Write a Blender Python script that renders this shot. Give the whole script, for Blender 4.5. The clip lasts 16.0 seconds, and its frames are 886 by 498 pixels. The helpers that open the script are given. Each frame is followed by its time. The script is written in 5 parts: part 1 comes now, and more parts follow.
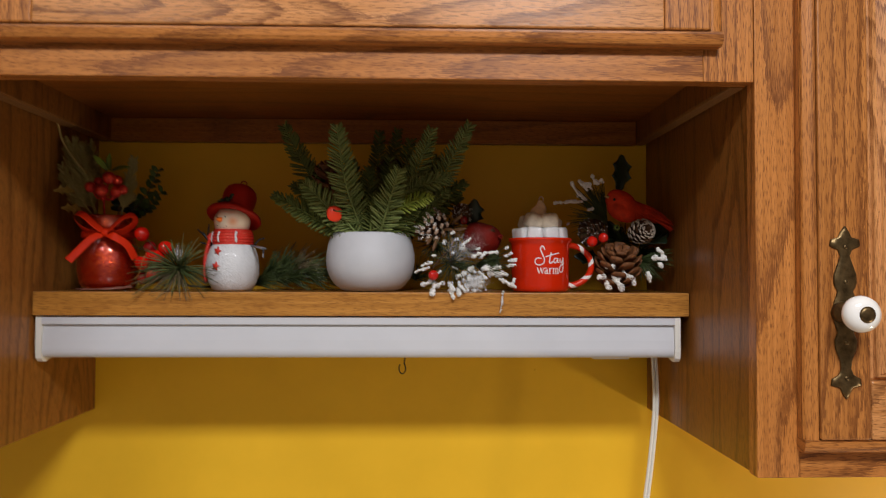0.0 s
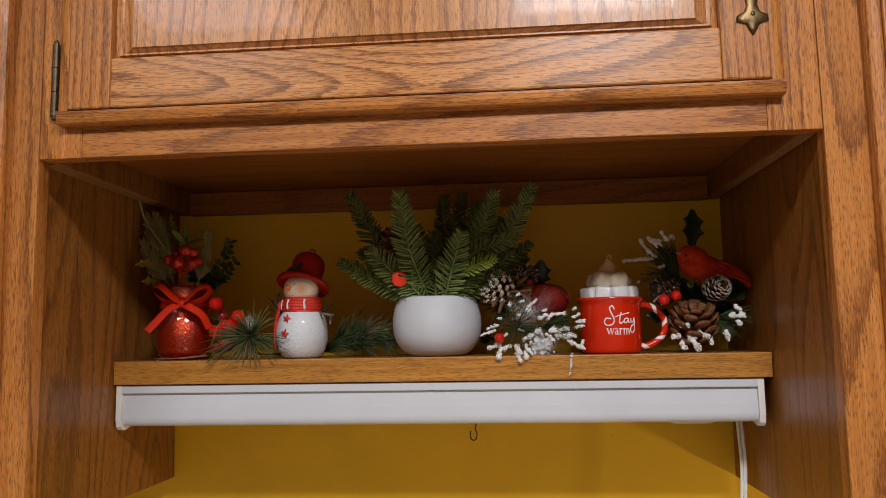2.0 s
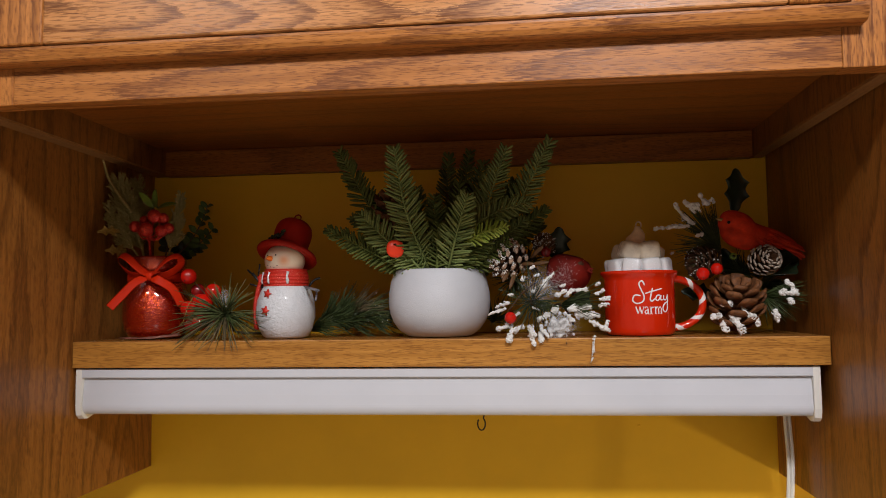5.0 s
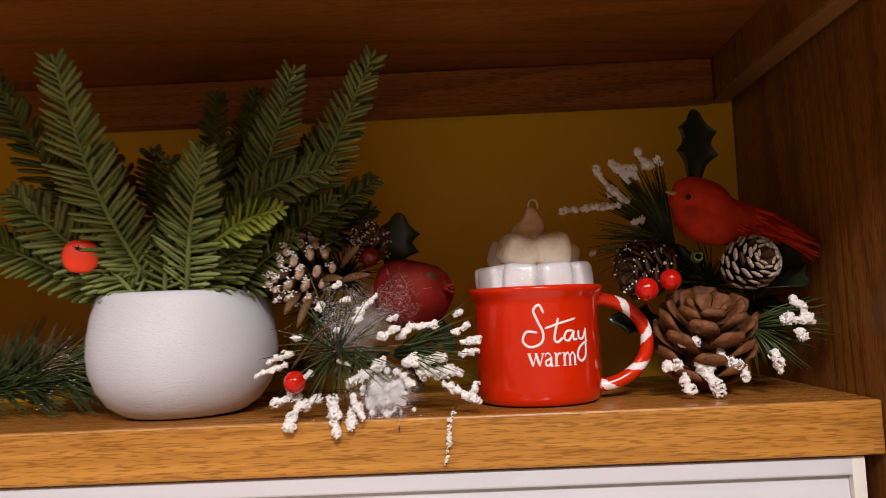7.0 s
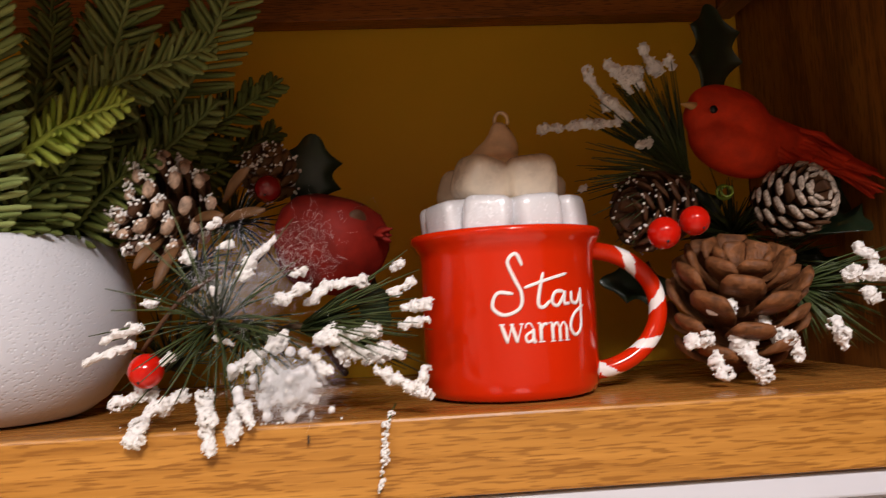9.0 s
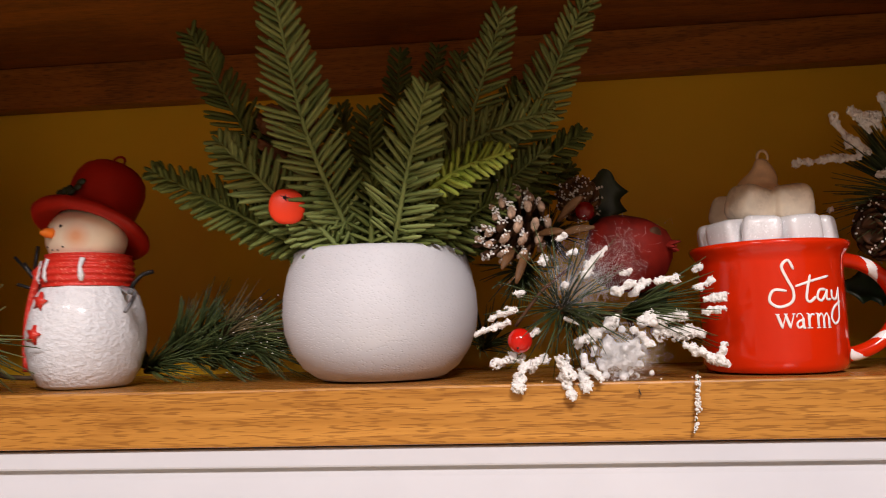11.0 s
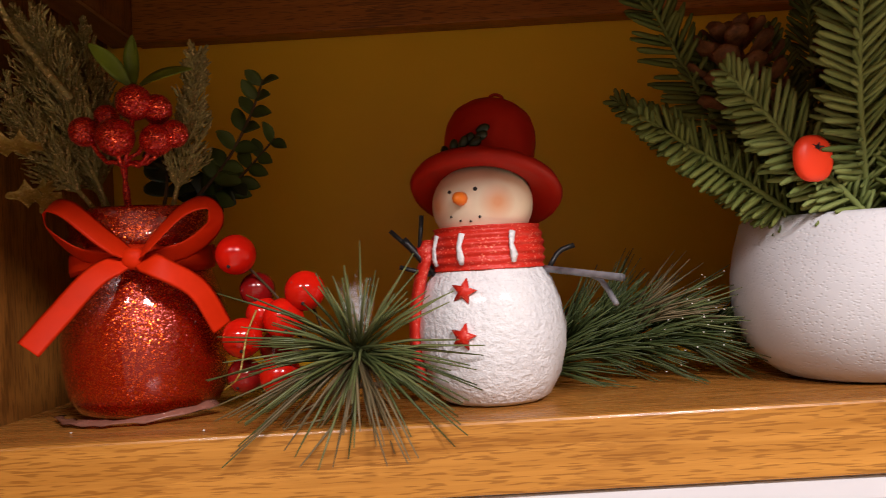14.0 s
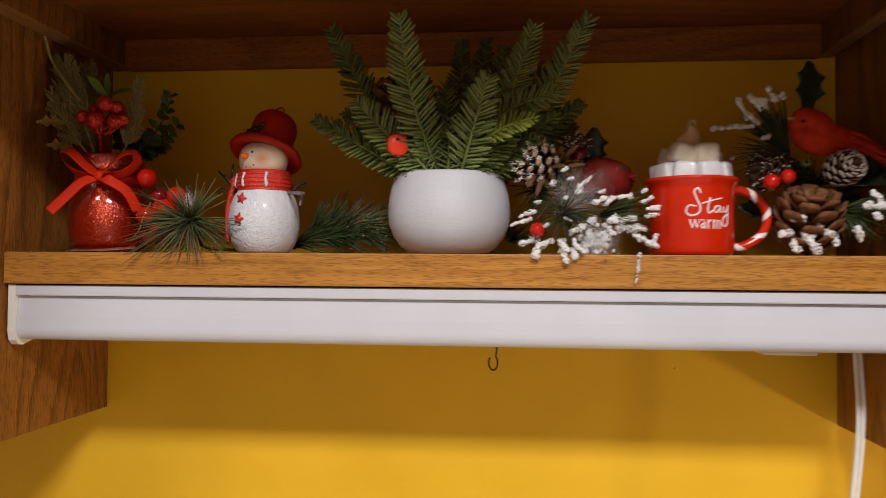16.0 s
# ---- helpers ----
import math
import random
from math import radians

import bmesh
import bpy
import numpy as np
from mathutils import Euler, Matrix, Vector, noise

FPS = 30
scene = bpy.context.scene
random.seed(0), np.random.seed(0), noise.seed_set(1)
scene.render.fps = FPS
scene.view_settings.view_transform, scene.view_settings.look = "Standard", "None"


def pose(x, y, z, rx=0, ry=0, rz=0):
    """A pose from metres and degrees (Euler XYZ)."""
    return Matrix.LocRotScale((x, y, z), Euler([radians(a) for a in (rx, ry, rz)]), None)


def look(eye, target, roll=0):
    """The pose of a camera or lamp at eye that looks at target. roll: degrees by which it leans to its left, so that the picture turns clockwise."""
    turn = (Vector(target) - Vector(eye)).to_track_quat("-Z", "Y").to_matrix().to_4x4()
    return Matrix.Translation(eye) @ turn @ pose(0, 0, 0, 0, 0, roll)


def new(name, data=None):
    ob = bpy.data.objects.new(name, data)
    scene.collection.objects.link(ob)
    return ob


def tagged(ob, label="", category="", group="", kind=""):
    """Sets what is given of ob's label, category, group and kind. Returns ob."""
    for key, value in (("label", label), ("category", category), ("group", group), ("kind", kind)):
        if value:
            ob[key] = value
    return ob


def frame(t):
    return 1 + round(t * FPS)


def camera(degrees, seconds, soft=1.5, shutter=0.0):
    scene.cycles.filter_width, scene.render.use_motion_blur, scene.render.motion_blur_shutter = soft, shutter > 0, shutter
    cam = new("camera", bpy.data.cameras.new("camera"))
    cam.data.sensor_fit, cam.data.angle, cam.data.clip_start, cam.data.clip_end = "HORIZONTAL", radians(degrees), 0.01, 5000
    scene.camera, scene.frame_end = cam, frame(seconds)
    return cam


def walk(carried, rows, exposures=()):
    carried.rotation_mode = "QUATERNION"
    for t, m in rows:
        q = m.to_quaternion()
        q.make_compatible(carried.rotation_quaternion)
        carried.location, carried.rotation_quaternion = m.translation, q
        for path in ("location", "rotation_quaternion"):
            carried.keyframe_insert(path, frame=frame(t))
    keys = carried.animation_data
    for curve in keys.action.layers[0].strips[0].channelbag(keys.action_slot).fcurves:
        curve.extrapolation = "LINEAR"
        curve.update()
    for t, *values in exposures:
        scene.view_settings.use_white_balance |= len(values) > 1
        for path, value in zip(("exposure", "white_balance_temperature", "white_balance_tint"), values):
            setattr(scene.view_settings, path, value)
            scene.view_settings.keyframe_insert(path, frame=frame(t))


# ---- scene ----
cam = camera(60.5, 16.0, soft=0.9, shutter=0.4)
PATH = [
    (0, (0.073, -0.715, 1.525), (0.124, 1.284, 1.584), 0.2),
    (0.5, (0.072, -0.745, 1.535), (0.031, 1.251, 1.656), -1.5),
    (1, (0.076, -0.757, 1.534), (-0.014, 1.233, 1.714), -2.0),
    (1.5, (0.087, -0.715, 1.526), (-0.032, 1.27, 1.737), -1.7),
    (2, (0.099, -0.708, 1.524), (-0.075, 1.271, 1.752), -1.0),
    (2.5, (0.09, -0.706, 1.512), (-0.117, 1.269, 1.751), -0.5),
    (3, (0.088, -0.698, 1.51), (-0.133, 1.276, 1.736), -0.4),
    (3.5, (0.107, -0.691, 1.511), (-0.129, 1.284, 1.723), -0.5),
    (3.7, (0.12, -0.687, 1.509), (-0.132, 1.286, 1.715), -0.6),
    (5.8, (0.096, -0.458, 1.55), (-0.086, 1.53, 1.669), -0.8),
    (6, (0.102, -0.418, 1.548), (-0.068, 1.57, 1.682), -0.8),
    (6.5, (0.16, -0.297, 1.534), (0.037, 1.693, 1.691), -1.5),
    (7, (0.173, -0.218, 1.554), (0.141, 1.774, 1.721), -2.4),
    (7.5, (0.154, -0.161, 1.545), (0.206, 1.833, 1.687), -2.7),
    (8, (0.167, -0.112, 1.542), (0.274, 1.88, 1.682), -2.9),
    (8.5, (0.184, -0.086, 1.552), (0.33, 1.905, 1.676), -3.0),
    (9, (0.169, -0.082, 1.537), (0.319, 1.906, 1.692), -2.9),
    (9.5, (0.128, -0.079, 1.523), (0.253, 1.908, 1.71), -2.9),
    (9.7, (0.107, -0.083, 1.523), (0.201, 1.907, 1.698), -2.9),
    (11.8, (0.061, -0.227, 1.535), (-0.219, 1.739, 1.77), -1.3),
    (12, (0.041, -0.224, 1.542), (-0.238, 1.745, 1.754), -1.5),
    (12.5, (-0.05, -0.216, 1.557), (-0.275, 1.763, 1.731), -2.2),
    (13, (-0.107, -0.199, 1.563), (-0.272, 1.79, 1.702), -2.7),
    (13.5, (-0.162, -0.157, 1.558), (-0.236, 1.84, 1.648), -3.2),
    (14, (-0.18, -0.104, 1.558), (-0.195, 1.895, 1.612), -3.3),
    (14.5, (-0.21, -0.105, 1.561), (-0.212, 1.893, 1.643), -3.0),
    (15, (-0.147, -0.184, 1.53), (-0.218, 1.814, 1.584), -1.9),
    (15.5, (-0.038, -0.347, 1.499), (-0.147, 1.65, 1.533), -1.0),
    (16, (0.0685, -0.4455, 1.4875), (-0.1265, 1.544, 1.5395), 0.4),
]
walk(cam, [(t, look(eye, target, roll)) for t, eye, target, roll in PATH], [(0, 0.02, 6500, 9.0), (3.7, 0.02, 6500, 9.0), (6, 0.27, 6750, 15.0), (6.5, 0.38, 6900, 17.0), (7, 0.50, 7050, 18.0), (9, 0.62, 7050, 18.0), (12, 0.62, 7100, 19.0), (13, 0.70, 7100, 19.0), (14.5, 0.86, 7100, 20.0), (15.5, 0.36, 6900, 16.0), (16, 0.30, 6700, 12.0)])

# ---- world, lights, exposure ----
world = bpy.data.worlds.new("room_dark")
scene.world = world
world.use_nodes = True
world.node_tree.nodes["Background"].inputs[0].default_value = (1.0, 0.86, 0.7, 1)
world.node_tree.nodes["Background"].inputs[1].default_value = 0.02


def area(name, m, sx, sy, watts, colour):
    data = bpy.data.lights.new(name, "AREA")
    data.shape, data.size, data.size_y, data.energy, data.color = "RECTANGLE", sx, sy, watts, colour
    ob = new(name, data)
    ob.matrix_world = m
    return ob


TONE = (0.965, 0.965, 1.0)
LAMP_X, LAMP_Y = 0.33, -1.09
area("ceiling_lamp_light", pose(LAMP_X, LAMP_Y, 2.345), 0.40, 0.26, 26, TONE)
area("ceiling_lamp_light", pose(LAMP_X - 0.95, LAMP_Y, 2.345), 0.40, 0.26, 9, TONE)
# a small task lamp on the counter, whose light throws the cord's shadow on the wall
TASK = Vector((1.05, -0.06, 0.985))
area("task_lamp_light", look(TASK, (0.30, 0.363, 1.40)), 0.06, 0.06, 2.0, (1.0, 0.82, 0.58))


# ---- materials ----
def nodes_of(name):
    m = bpy.data.materials.new(name)
    m.use_nodes = True
    nt = m.node_tree
    return m, nt, nt.nodes["Principled BSDF"]


def nd(nt, kind, **sets):
    n = nt.nodes.new(kind)
    for key, value in sets.items():
        if key == "op":
            n.operation = value
        elif key == "blend":
            n.blend_type = value
        else:
            n.inputs[key.replace("_", " ")].default_value = value
    return n


def mixrgb(nt, blend, fac, a, b):
    n = nt.nodes.new("ShaderNodeMixRGB")
    n.blend_type = blend
    for i, v in enumerate((fac, a, b)):
        if isinstance(v, bpy.types.NodeSocket):
            nt.links.new(v, n.inputs[i])
        else:
            n.inputs[i].default_value = v if i == 0 else (*v, 1)
    return n.outputs[0]


def ramp(nt, src, lo, hi, clo=(0, 0, 0), chi=(1, 1, 1)):
    n = nt.nodes.new("ShaderNodeValToRGB")
    n.color_ramp.elements[0].position, n.color_ramp.elements[1].position = lo, hi
    n.color_ramp.elements[0].color, n.color_ramp.elements[1].color = (*clo, 1), (*chi, 1)
    nt.links.new(src, n.inputs[0])
    return n.outputs[0]


def coords(nt, scale, spread=0.0):
    tc = nt.nodes.new("ShaderNodeTexCoord")
    src = tc.outputs["Object"]
    if spread:
        info = nt.nodes.new("ShaderNodeObjectInfo")
        mul = nd(nt, "ShaderNodeMath", op="MULTIPLY")
        mul.inputs[1].default_value = spread
        nt.links.new(info.outputs["Random"], mul.inputs[0])
        add = nt.nodes.new("ShaderNodeVectorMath")
        nt.links.new(src, add.inputs[0])
        nt.links.new(mul.outputs[0], add.inputs[1])
        src = add.outputs[0]
    mp = nt.nodes.new("ShaderNodeMapping")
    mp.inputs["Scale"].default_value = scale
    nt.links.new(src, mp.inputs["Vector"])
    return mp.outputs[0]


def noise_tex(nt, vec, scale, detail=2.0, rough=0.5, dist=0.0):
    n = nd(nt, "ShaderNodeTexNoise", Scale=scale, Detail=detail, Roughness=rough, Distortion=dist)
    nt.links.new(vec, n.inputs["Vector"])
    return n.outputs[0]


def bump_to(nt, bsdf, height, strength, distance):
    b = nd(nt, "ShaderNodeBump", Strength=strength, Distance=distance)
    nt.links.new(height, b.inputs["Height"])
    nt.links.new(b.outputs[0], bsdf.inputs["Normal"])


def oak(name, axis, light=(0.545, 0.212, 0.050), dark=(0.150, 0.042, 0.008), rings=30.0, rough=0.36, contrast=0.9, flow=0.5, cross=7.0, pore=1.0):
    """Varnished oak with its grain along the axis 0, 1 or 2: soft growth bands, each filled with short dark pores, on fine streaks."""
    m, nt, b = nodes_of(name)
    along = lambda a, c: tuple(a if i == axis else c for i in range(3))

    def plus(a, k, c):
        n = nd(nt, "ShaderNodeMath", op="MULTIPLY_ADD")
        n.inputs[1].default_value = k
        nt.links.new(a, n.inputs[0])
        nt.links.new(c, n.inputs[2])
        return n.outputs[0]

    big = noise_tex(nt, coords(nt, along(flow, cross), 9.0), 1.0, 1.0, 0.35, 0.15)
    mul = nd(nt, "ShaderNodeMath", op="MULTIPLY")
    mul.inputs[1].default_value = rings
    nt.links.new(big, mul.inputs[0])
    wav = noise_tex(nt, coords(nt, along(9, 60), 4.0), 1.0, 2.0, 0.6)
    fuzz = noise_tex(nt, coords(nt, along(55, 850), 3.0), 1.0, 2.0, 0.7)
    fr = nd(nt, "ShaderNodeMath", op="FRACT")
    nt.links.new(plus(fuzz, 0.55, plus(wav, 0.55, mul.outputs[0])), fr.inputs[0])
    ring = ramp(nt, fr.outputs[0], 0.30, 0.95)
    line = ramp(nt, fr.outputs[0], 0.66, 0.88)
    fine = noise_tex(nt, coords(nt, along(120, 1500), 3.0), 1.0, 0.0, 0.5)
    coarse = noise_tex(nt, coords(nt, along(60, 1000), 5.0), 1.0, 1.0, 0.5)
    pores = ramp(nt, plus(ring, 0.06, fine), 0.56, 0.70)
    dashes = ramp(nt, coarse, 0.36, 0.56, (0.25,) * 3)
    streak = noise_tex(nt, coords(nt, along(5, 260), 2.0), 1.0, 3.0, 0.65)
    tone = noise_tex(nt, coords(nt, along(1.2, 7), 6.0), 1.0, 2.0)
    mid = tuple(a * 0.5 + c * 0.5 for a, c in zip(light, dark))
    base = mixrgb(nt, "MIX", ramp(nt, tone, 0.3, 0.7), tuple(c * 0.84 for c in light), tuple(c * 1.06 for c in light))
    base = mixrgb(nt, "MULTIPLY", 0.95, base, ramp(nt, streak, 0.3, 0.68, (0.72, 0.65, 0.56), (1.07, 1.07, 1.07)))
    col = mixrgb(nt, "MIX", mixrgb(nt, "MULTIPLY", 1.0, ring, (0.45 * contrast,) * 3), base, mid)
    col = mixrgb(nt, "MIX", mixrgb(nt, "MULTIPLY", 1.0, mixrgb(nt, "MULTIPLY", 1.0, line, dashes), (0.85 * contrast,) * 3), col, dark)
    col = mixrgb(nt, "MIX", mixrgb(nt, "MULTIPLY", 1.0, pores, (0.66 * pore,) * 3), col, tuple(c * 0.85 for c in dark))
    nt.links.new(col, b.inputs["Base Color"])
    nt.links.new(ramp(nt, streak, 0.2, 0.8, (rough - 0.06,) * 3, (rough + 0.12,) * 3), b.inputs["Roughness"])
    b.inputs["Coat Weight"].default_value = 0.06
    b.inputs["Specular IOR Level"].default_value = 0.30
    inv = nd(nt, "ShaderNodeMath", op="SUBTRACT")
    inv.inputs[0].default_value = 1.0
    nt.links.new(pores, inv.inputs[1])
    bump_to(nt, b, inv.outputs[0], 0.10, 0.0003)
    return m


def plain(name, colour, rough=0.5, metal=0.0, vary=0.15, scale=60.0, bump=0.0, bump_scale=300.0, bump_dist=0.0004, coat=0.0, spec=0.28, spread=4.0):
    """A surface with slight mottling and, where bump is given, fine relief."""
    m, nt, b = nodes_of(name)
    n = noise_tex(nt, coords(nt, (1, 1, 1), spread), scale, 4.0, 0.6)
    nt.links.new(ramp(nt, n, 0.3, 0.72, tuple(c * (1 - vary) for c in colour), tuple(min(1, c * (1 + vary)) for c in colour)), b.inputs["Base Color"])
    nt.links.new(ramp(nt, n, 0.2, 0.8, (max(0.02, rough - 0.08),) * 3, (min(1, rough + 0.08),) * 3), b.inputs["Roughness"])
    b.inputs["Metallic"].default_value = metal
    b.inputs["Coat Weight"].default_value = coat
    b.inputs["Coat Roughness"].default_value = 0.08
    b.inputs["Specular IOR Level"].default_value = spec
    if bump:
        bump_to(nt, b, noise_tex(nt, coords(nt, (1, 1, 1), spread), bump_scale, 3.0, 0.6), bump, bump_dist)
    return m


def glitter(name, colour, flake, metal, rough, amount, scale=850.0, coat=0.0, share=0.35):
    """Fine flakes that each face a slightly different way."""
    m, nt, b = nodes_of(name)
    vec = coords(nt, (1, 1, 1), 3.0)
    v = nd(nt, "ShaderNodeTexVoronoi", Scale=scale)
    nt.links.new(vec, v.inputs["Vector"])
    sub = nd(nt, "ShaderNodeVectorMath", op="SUBTRACT")
    sub.inputs[1].default_value = (0.5, 0.5, 0.5)
    nt.links.new(v.outputs["Color"], sub.inputs[0])
    mul = nd(nt, "ShaderNodeVectorMath", op="SCALE")
    mul.inputs["Scale"].default_value = amount
    nt.links.new(sub.outputs[0], mul.inputs[0])
    geo = nt.nodes.new("ShaderNodeNewGeometry")
    add = nd(nt, "ShaderNodeVectorMath", op="ADD")
    nt.links.new(geo.outputs["Normal"], add.inputs[0])
    nt.links.new(mul.outputs[0], add.inputs[1])
    nrm = nd(nt, "ShaderNodeVectorMath", op="NORMALIZE")
    nt.links.new(add.outputs[0], nrm.inputs[0])
    nt.links.new(nrm.outputs[0], b.inputs["Normal"])
    sep = nt.nodes.new("ShaderNodeSeparateColor")
    nt.links.new(v.outputs["Color"], sep.inputs[0])
    pick = ramp(nt, sep.outputs[1], 1 - share - 0.05, 1 - share + 0.05)
    nt.links.new(mixrgb(nt, "MIX", pick, colour, flake), b.inputs["Base Color"])
    nt.links.new(mixrgb(nt, "MIX", pick, (metal * 0.4,) * 3, (metal,) * 3), b.inputs["Metallic"])
    b.inputs["Roughness"].default_value = rough
    b.inputs["Coat Weight"].default_value = coat
    b.inputs["Coat Roughness"].default_value = 0.05
    return m


def pitted(name, colour, rough):
    """Matt ceramic with small elongated dents."""
    m, nt, b = nodes_of(name)
    v = nd(nt, "ShaderNodeTexVoronoi", Scale=1.0)
    nt.links.new(coords(nt, (520, 520, 760)), v.inputs["Vector"])
    dents = ramp(nt, v.outputs["Distance"], 0.12, 0.42)
    fine = noise_tex(nt, coords(nt, (1, 1, 1)), 35.0, 4.0)
    nt.links.new(ramp(nt, fine, 0.3, 0.7, tuple(c * 0.93 for c in colour), colour), b.inputs["Base Color"])
    b.inputs["Roughness"].default_value = rough
    bump_to(nt, b, dents, 0.34, 0.0005)
    return m


def needle_green(name, dark, light, rough=0.55):
    m, nt, b = nodes_of(name)
    geo = nt.nodes.new("ShaderNodeNewGeometry")
    n = noise_tex(nt, coords(nt, (1, 1, 1), 4.0), 45.0, 2.0)
    f = mixrgb(nt, "MIX", 0.5, geo.outputs["Random Per Island"], n)
    nt.links.new(ramp(nt, f, 0.2, 0.8, dark, light), b.inputs["Base Color"])
    b.inputs["Roughness"].default_value = rough
    b.inputs["Specular IOR Level"].default_value = 0.28
    return m


def snow_mat(name, colour):
    m, nt, b = nodes_of(name)
    n = noise_tex(nt, coords(nt, (1, 1, 1), 3.0), 900.0, 3.0, 0.6)
    nt.links.new(ramp(nt, n, 0.3, 0.7, tuple(c * 0.84 for c in colour), colour), b.inputs["Base Color"])
    b.inputs["Roughness"].default_value = 0.7
    bump_to(nt, b, n, 0.7, 0.0006)
    return m


OAK_X, OAK_Z = oak("oak_grain_across", 0), oak("oak_grain_upright", 2)
# door panel and rail oak: base colour lifted to include the lamps' sheen
OAK_PANEL = oak("oak_cathedral_panel", 2, (0.64, 0.292, 0.104), (0.20, 0.064, 0.016), 30.0, 0.28, 0.95, 1.3, 7.0)
OAK_RAIL = oak("oak_cathedral_rail", 0, (0.64, 0.288, 0.098), (0.16, 0.049, 0.011), 30.0, 0.28, 1.0, 1.7, 7.0)
# raw edge oak, made paler to paint in the light it catches
OAK_RAW_LIT = oak("oak_raw_edge_lit", 1, (0.38, 0.19, 0.065), (0.24, 0.11, 0.032), 14.0, 0.6, 0.5, 0.8, 6.0)
# side and underside oak: blue lowered, so warm bounced light is in the colour
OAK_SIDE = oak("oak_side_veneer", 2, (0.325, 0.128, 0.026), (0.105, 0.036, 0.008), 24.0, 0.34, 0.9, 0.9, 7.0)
OAK_UNDER = oak("oak_underside", 0, (0.42, 0.140, 0.021), (0.16, 0.052, 0.009), 16.0, 0.4, 0.7, 1.0, 6.0)
OAK_EDGE = oak("oak_shelf_edge", 0, (0.505, 0.228, 0.044), (0.26, 0.095, 0.015), 9.0, 0.32, 0.45, 3.2, 11.0, 1.0)
OAK_SHELF = oak("oak_shelf_board", 0, (0.50, 0.212, 0.046), (0.28, 0.100, 0.020), 12.0, 0.24, 0.6, 1.6, 7.0)
YELLOW = plain("yellow_wall_paint", (0.825, 0.482, 0.026), 0.42, vary=0.05, scale=9, bump=0.12, bump_scale=240, bump_dist=0.0004, spec=0.2)
ROOM_WHITE = plain("room_wall_paint", (0.66, 0.61, 0.54), 0.7, vary=0.04, scale=5, bump=0.1)
CEIL_WHITE = plain("ceiling_paint", (0.78, 0.75, 0.70), 0.85, vary=0.04, scale=5, bump=0.25, bump_scale=90)
COUNTER_MAT = plain("counter_laminate", (0.52, 0.46, 0.38), 0.4, vary=0.15, scale=40)
FLOOR_MAT = plain("floor_vinyl", (0.48, 0.40, 0.33), 0.5, vary=0.12, scale=8)
WHITE_PLASTIC = plain("white_plastic", (0.59, 0.60, 0.635), 0.32, vary=0.03, scale=14, bump=0.03, bump_scale=500)
CREAM_PLASTIC = plain("aged_white_plastic", (0.78, 0.76, 0.70), 0.38, vary=0.05, scale=20)
BRASS = plain("antique_brass", (0.125, 0.082, 0.036), 0.38, metal=0.85, vary=0.45, scale=140, bump=0.35, bump_scale=260)
BRONZE = plain("dark_bronze", (0.085, 0.058, 0.032), 0.45, metal=0.7, vary=0.4, scale=140)
LEAF_MID = plain("box_leaf_green", (0.050, 0.082, 0.014), 0.55, vary=0.4, scale=60)
PORCELAIN = plain("white_porcelain", (0.86, 0.84, 0.80), 0.08, vary=0.02, coat=0.6)
DARK_METAL = plain("dark_wire", (0.05, 0.035, 0.025), 0.4, metal=0.6)
RED_GLAZE = plain("red_glaze", (0.62, 0.022, 0.003), 0.14, vary=0.07, scale=25, coat=0.4)
WHITE_GLAZE = plain("white_glaze", (0.85, 0.82, 0.78), 0.15, vary=0.03, coat=0.5)
MALLOW = glitter("sugared_white", (0.74, 0.74, 0.745), (0.95, 0.95, 0.97), 0.10, 0.3, 0.16, 1500, coat=0.5, share=0.04)
CREAM_MAT = plain("toasted_cream", (0.82, 0.58, 0.36), 0.30, vary=0.2, scale=90, bump=0.2, bump_scale=300, coat=0.4, spec=0.4)
LUMP_MAT = plain("glazed_cream", (0.85, 0.73, 0.57), 0.28, vary=0.16, scale=75, bump=0.2, bump_scale=300, coat=0.55, spec=0.4)
POT_WHITE = pitted("white_pitted_ceramic", (0.585, 0.595, 0.625), 0.55)
JAR_RED = glitter("red_glitter_glass", (0.27, 0.007, 0.001), (0.88, 0.10, 0.012), 0.95, 0.25, 0.50, 2100, coat=0.9, share=0.30)
BALL_RED = glitter("red_glitter_ball", (0.40, 0.006, 0.008), (1.0, 0.13, 0.06), 0.85, 0.28, 1.0, 1900, share=0.4)
RIBBON = plain("red_satin_ribbon", (0.54, 0.022, 0.003), 0.5, vary=0.12, scale=60, bump=0.15, bump_scale=1500, spec=0.10)
BERRY = plain("glossy_red_berry", (0.55, 0.010, 0.004), 0.14, vary=0.2, scale=50, coat=0.45)
BERRY_DARK = plain("dark_red_berry", (0.22, 0.006, 0.006), 0.12, vary=0.2, scale=50, coat=0.8)
BERRY_BRIGHT = plain("bright_red_berry", (0.95, 0.06, 0.02), 0.35, vary=0.03)
FRUIT_RED = plain("dull_red_fruit", (0.18, 0.010, 0.005), 0.65, vary=0.5, scale=55, bump=0.2, spec=0.2)
HAT_RED = plain("painted_red_hat", (0.40, 0.012, 0.004), 0.58, vary=0.15, scale=60, bump=0.15, bump_scale=400)
SCARF_RED = glitter("red_knit_scarf", (0.55, 0.018, 0.007), (0.85, 0.22, 0.15), 0.1, 0.5, 0.3, 1500, share=0.06)
SNOWMAN_WHITE = plain("rough_white_plaster", (0.68, 0.69, 0.71), 0.42, vary=0.05, scale=300, bump=0.85, bump_scale=360, bump_dist=0.0016, coat=0.3, spec=0.4)
FACE = plain("painted_pale_face", (0.80, 0.66, 0.50), 0.45, vary=0.08, scale=40)


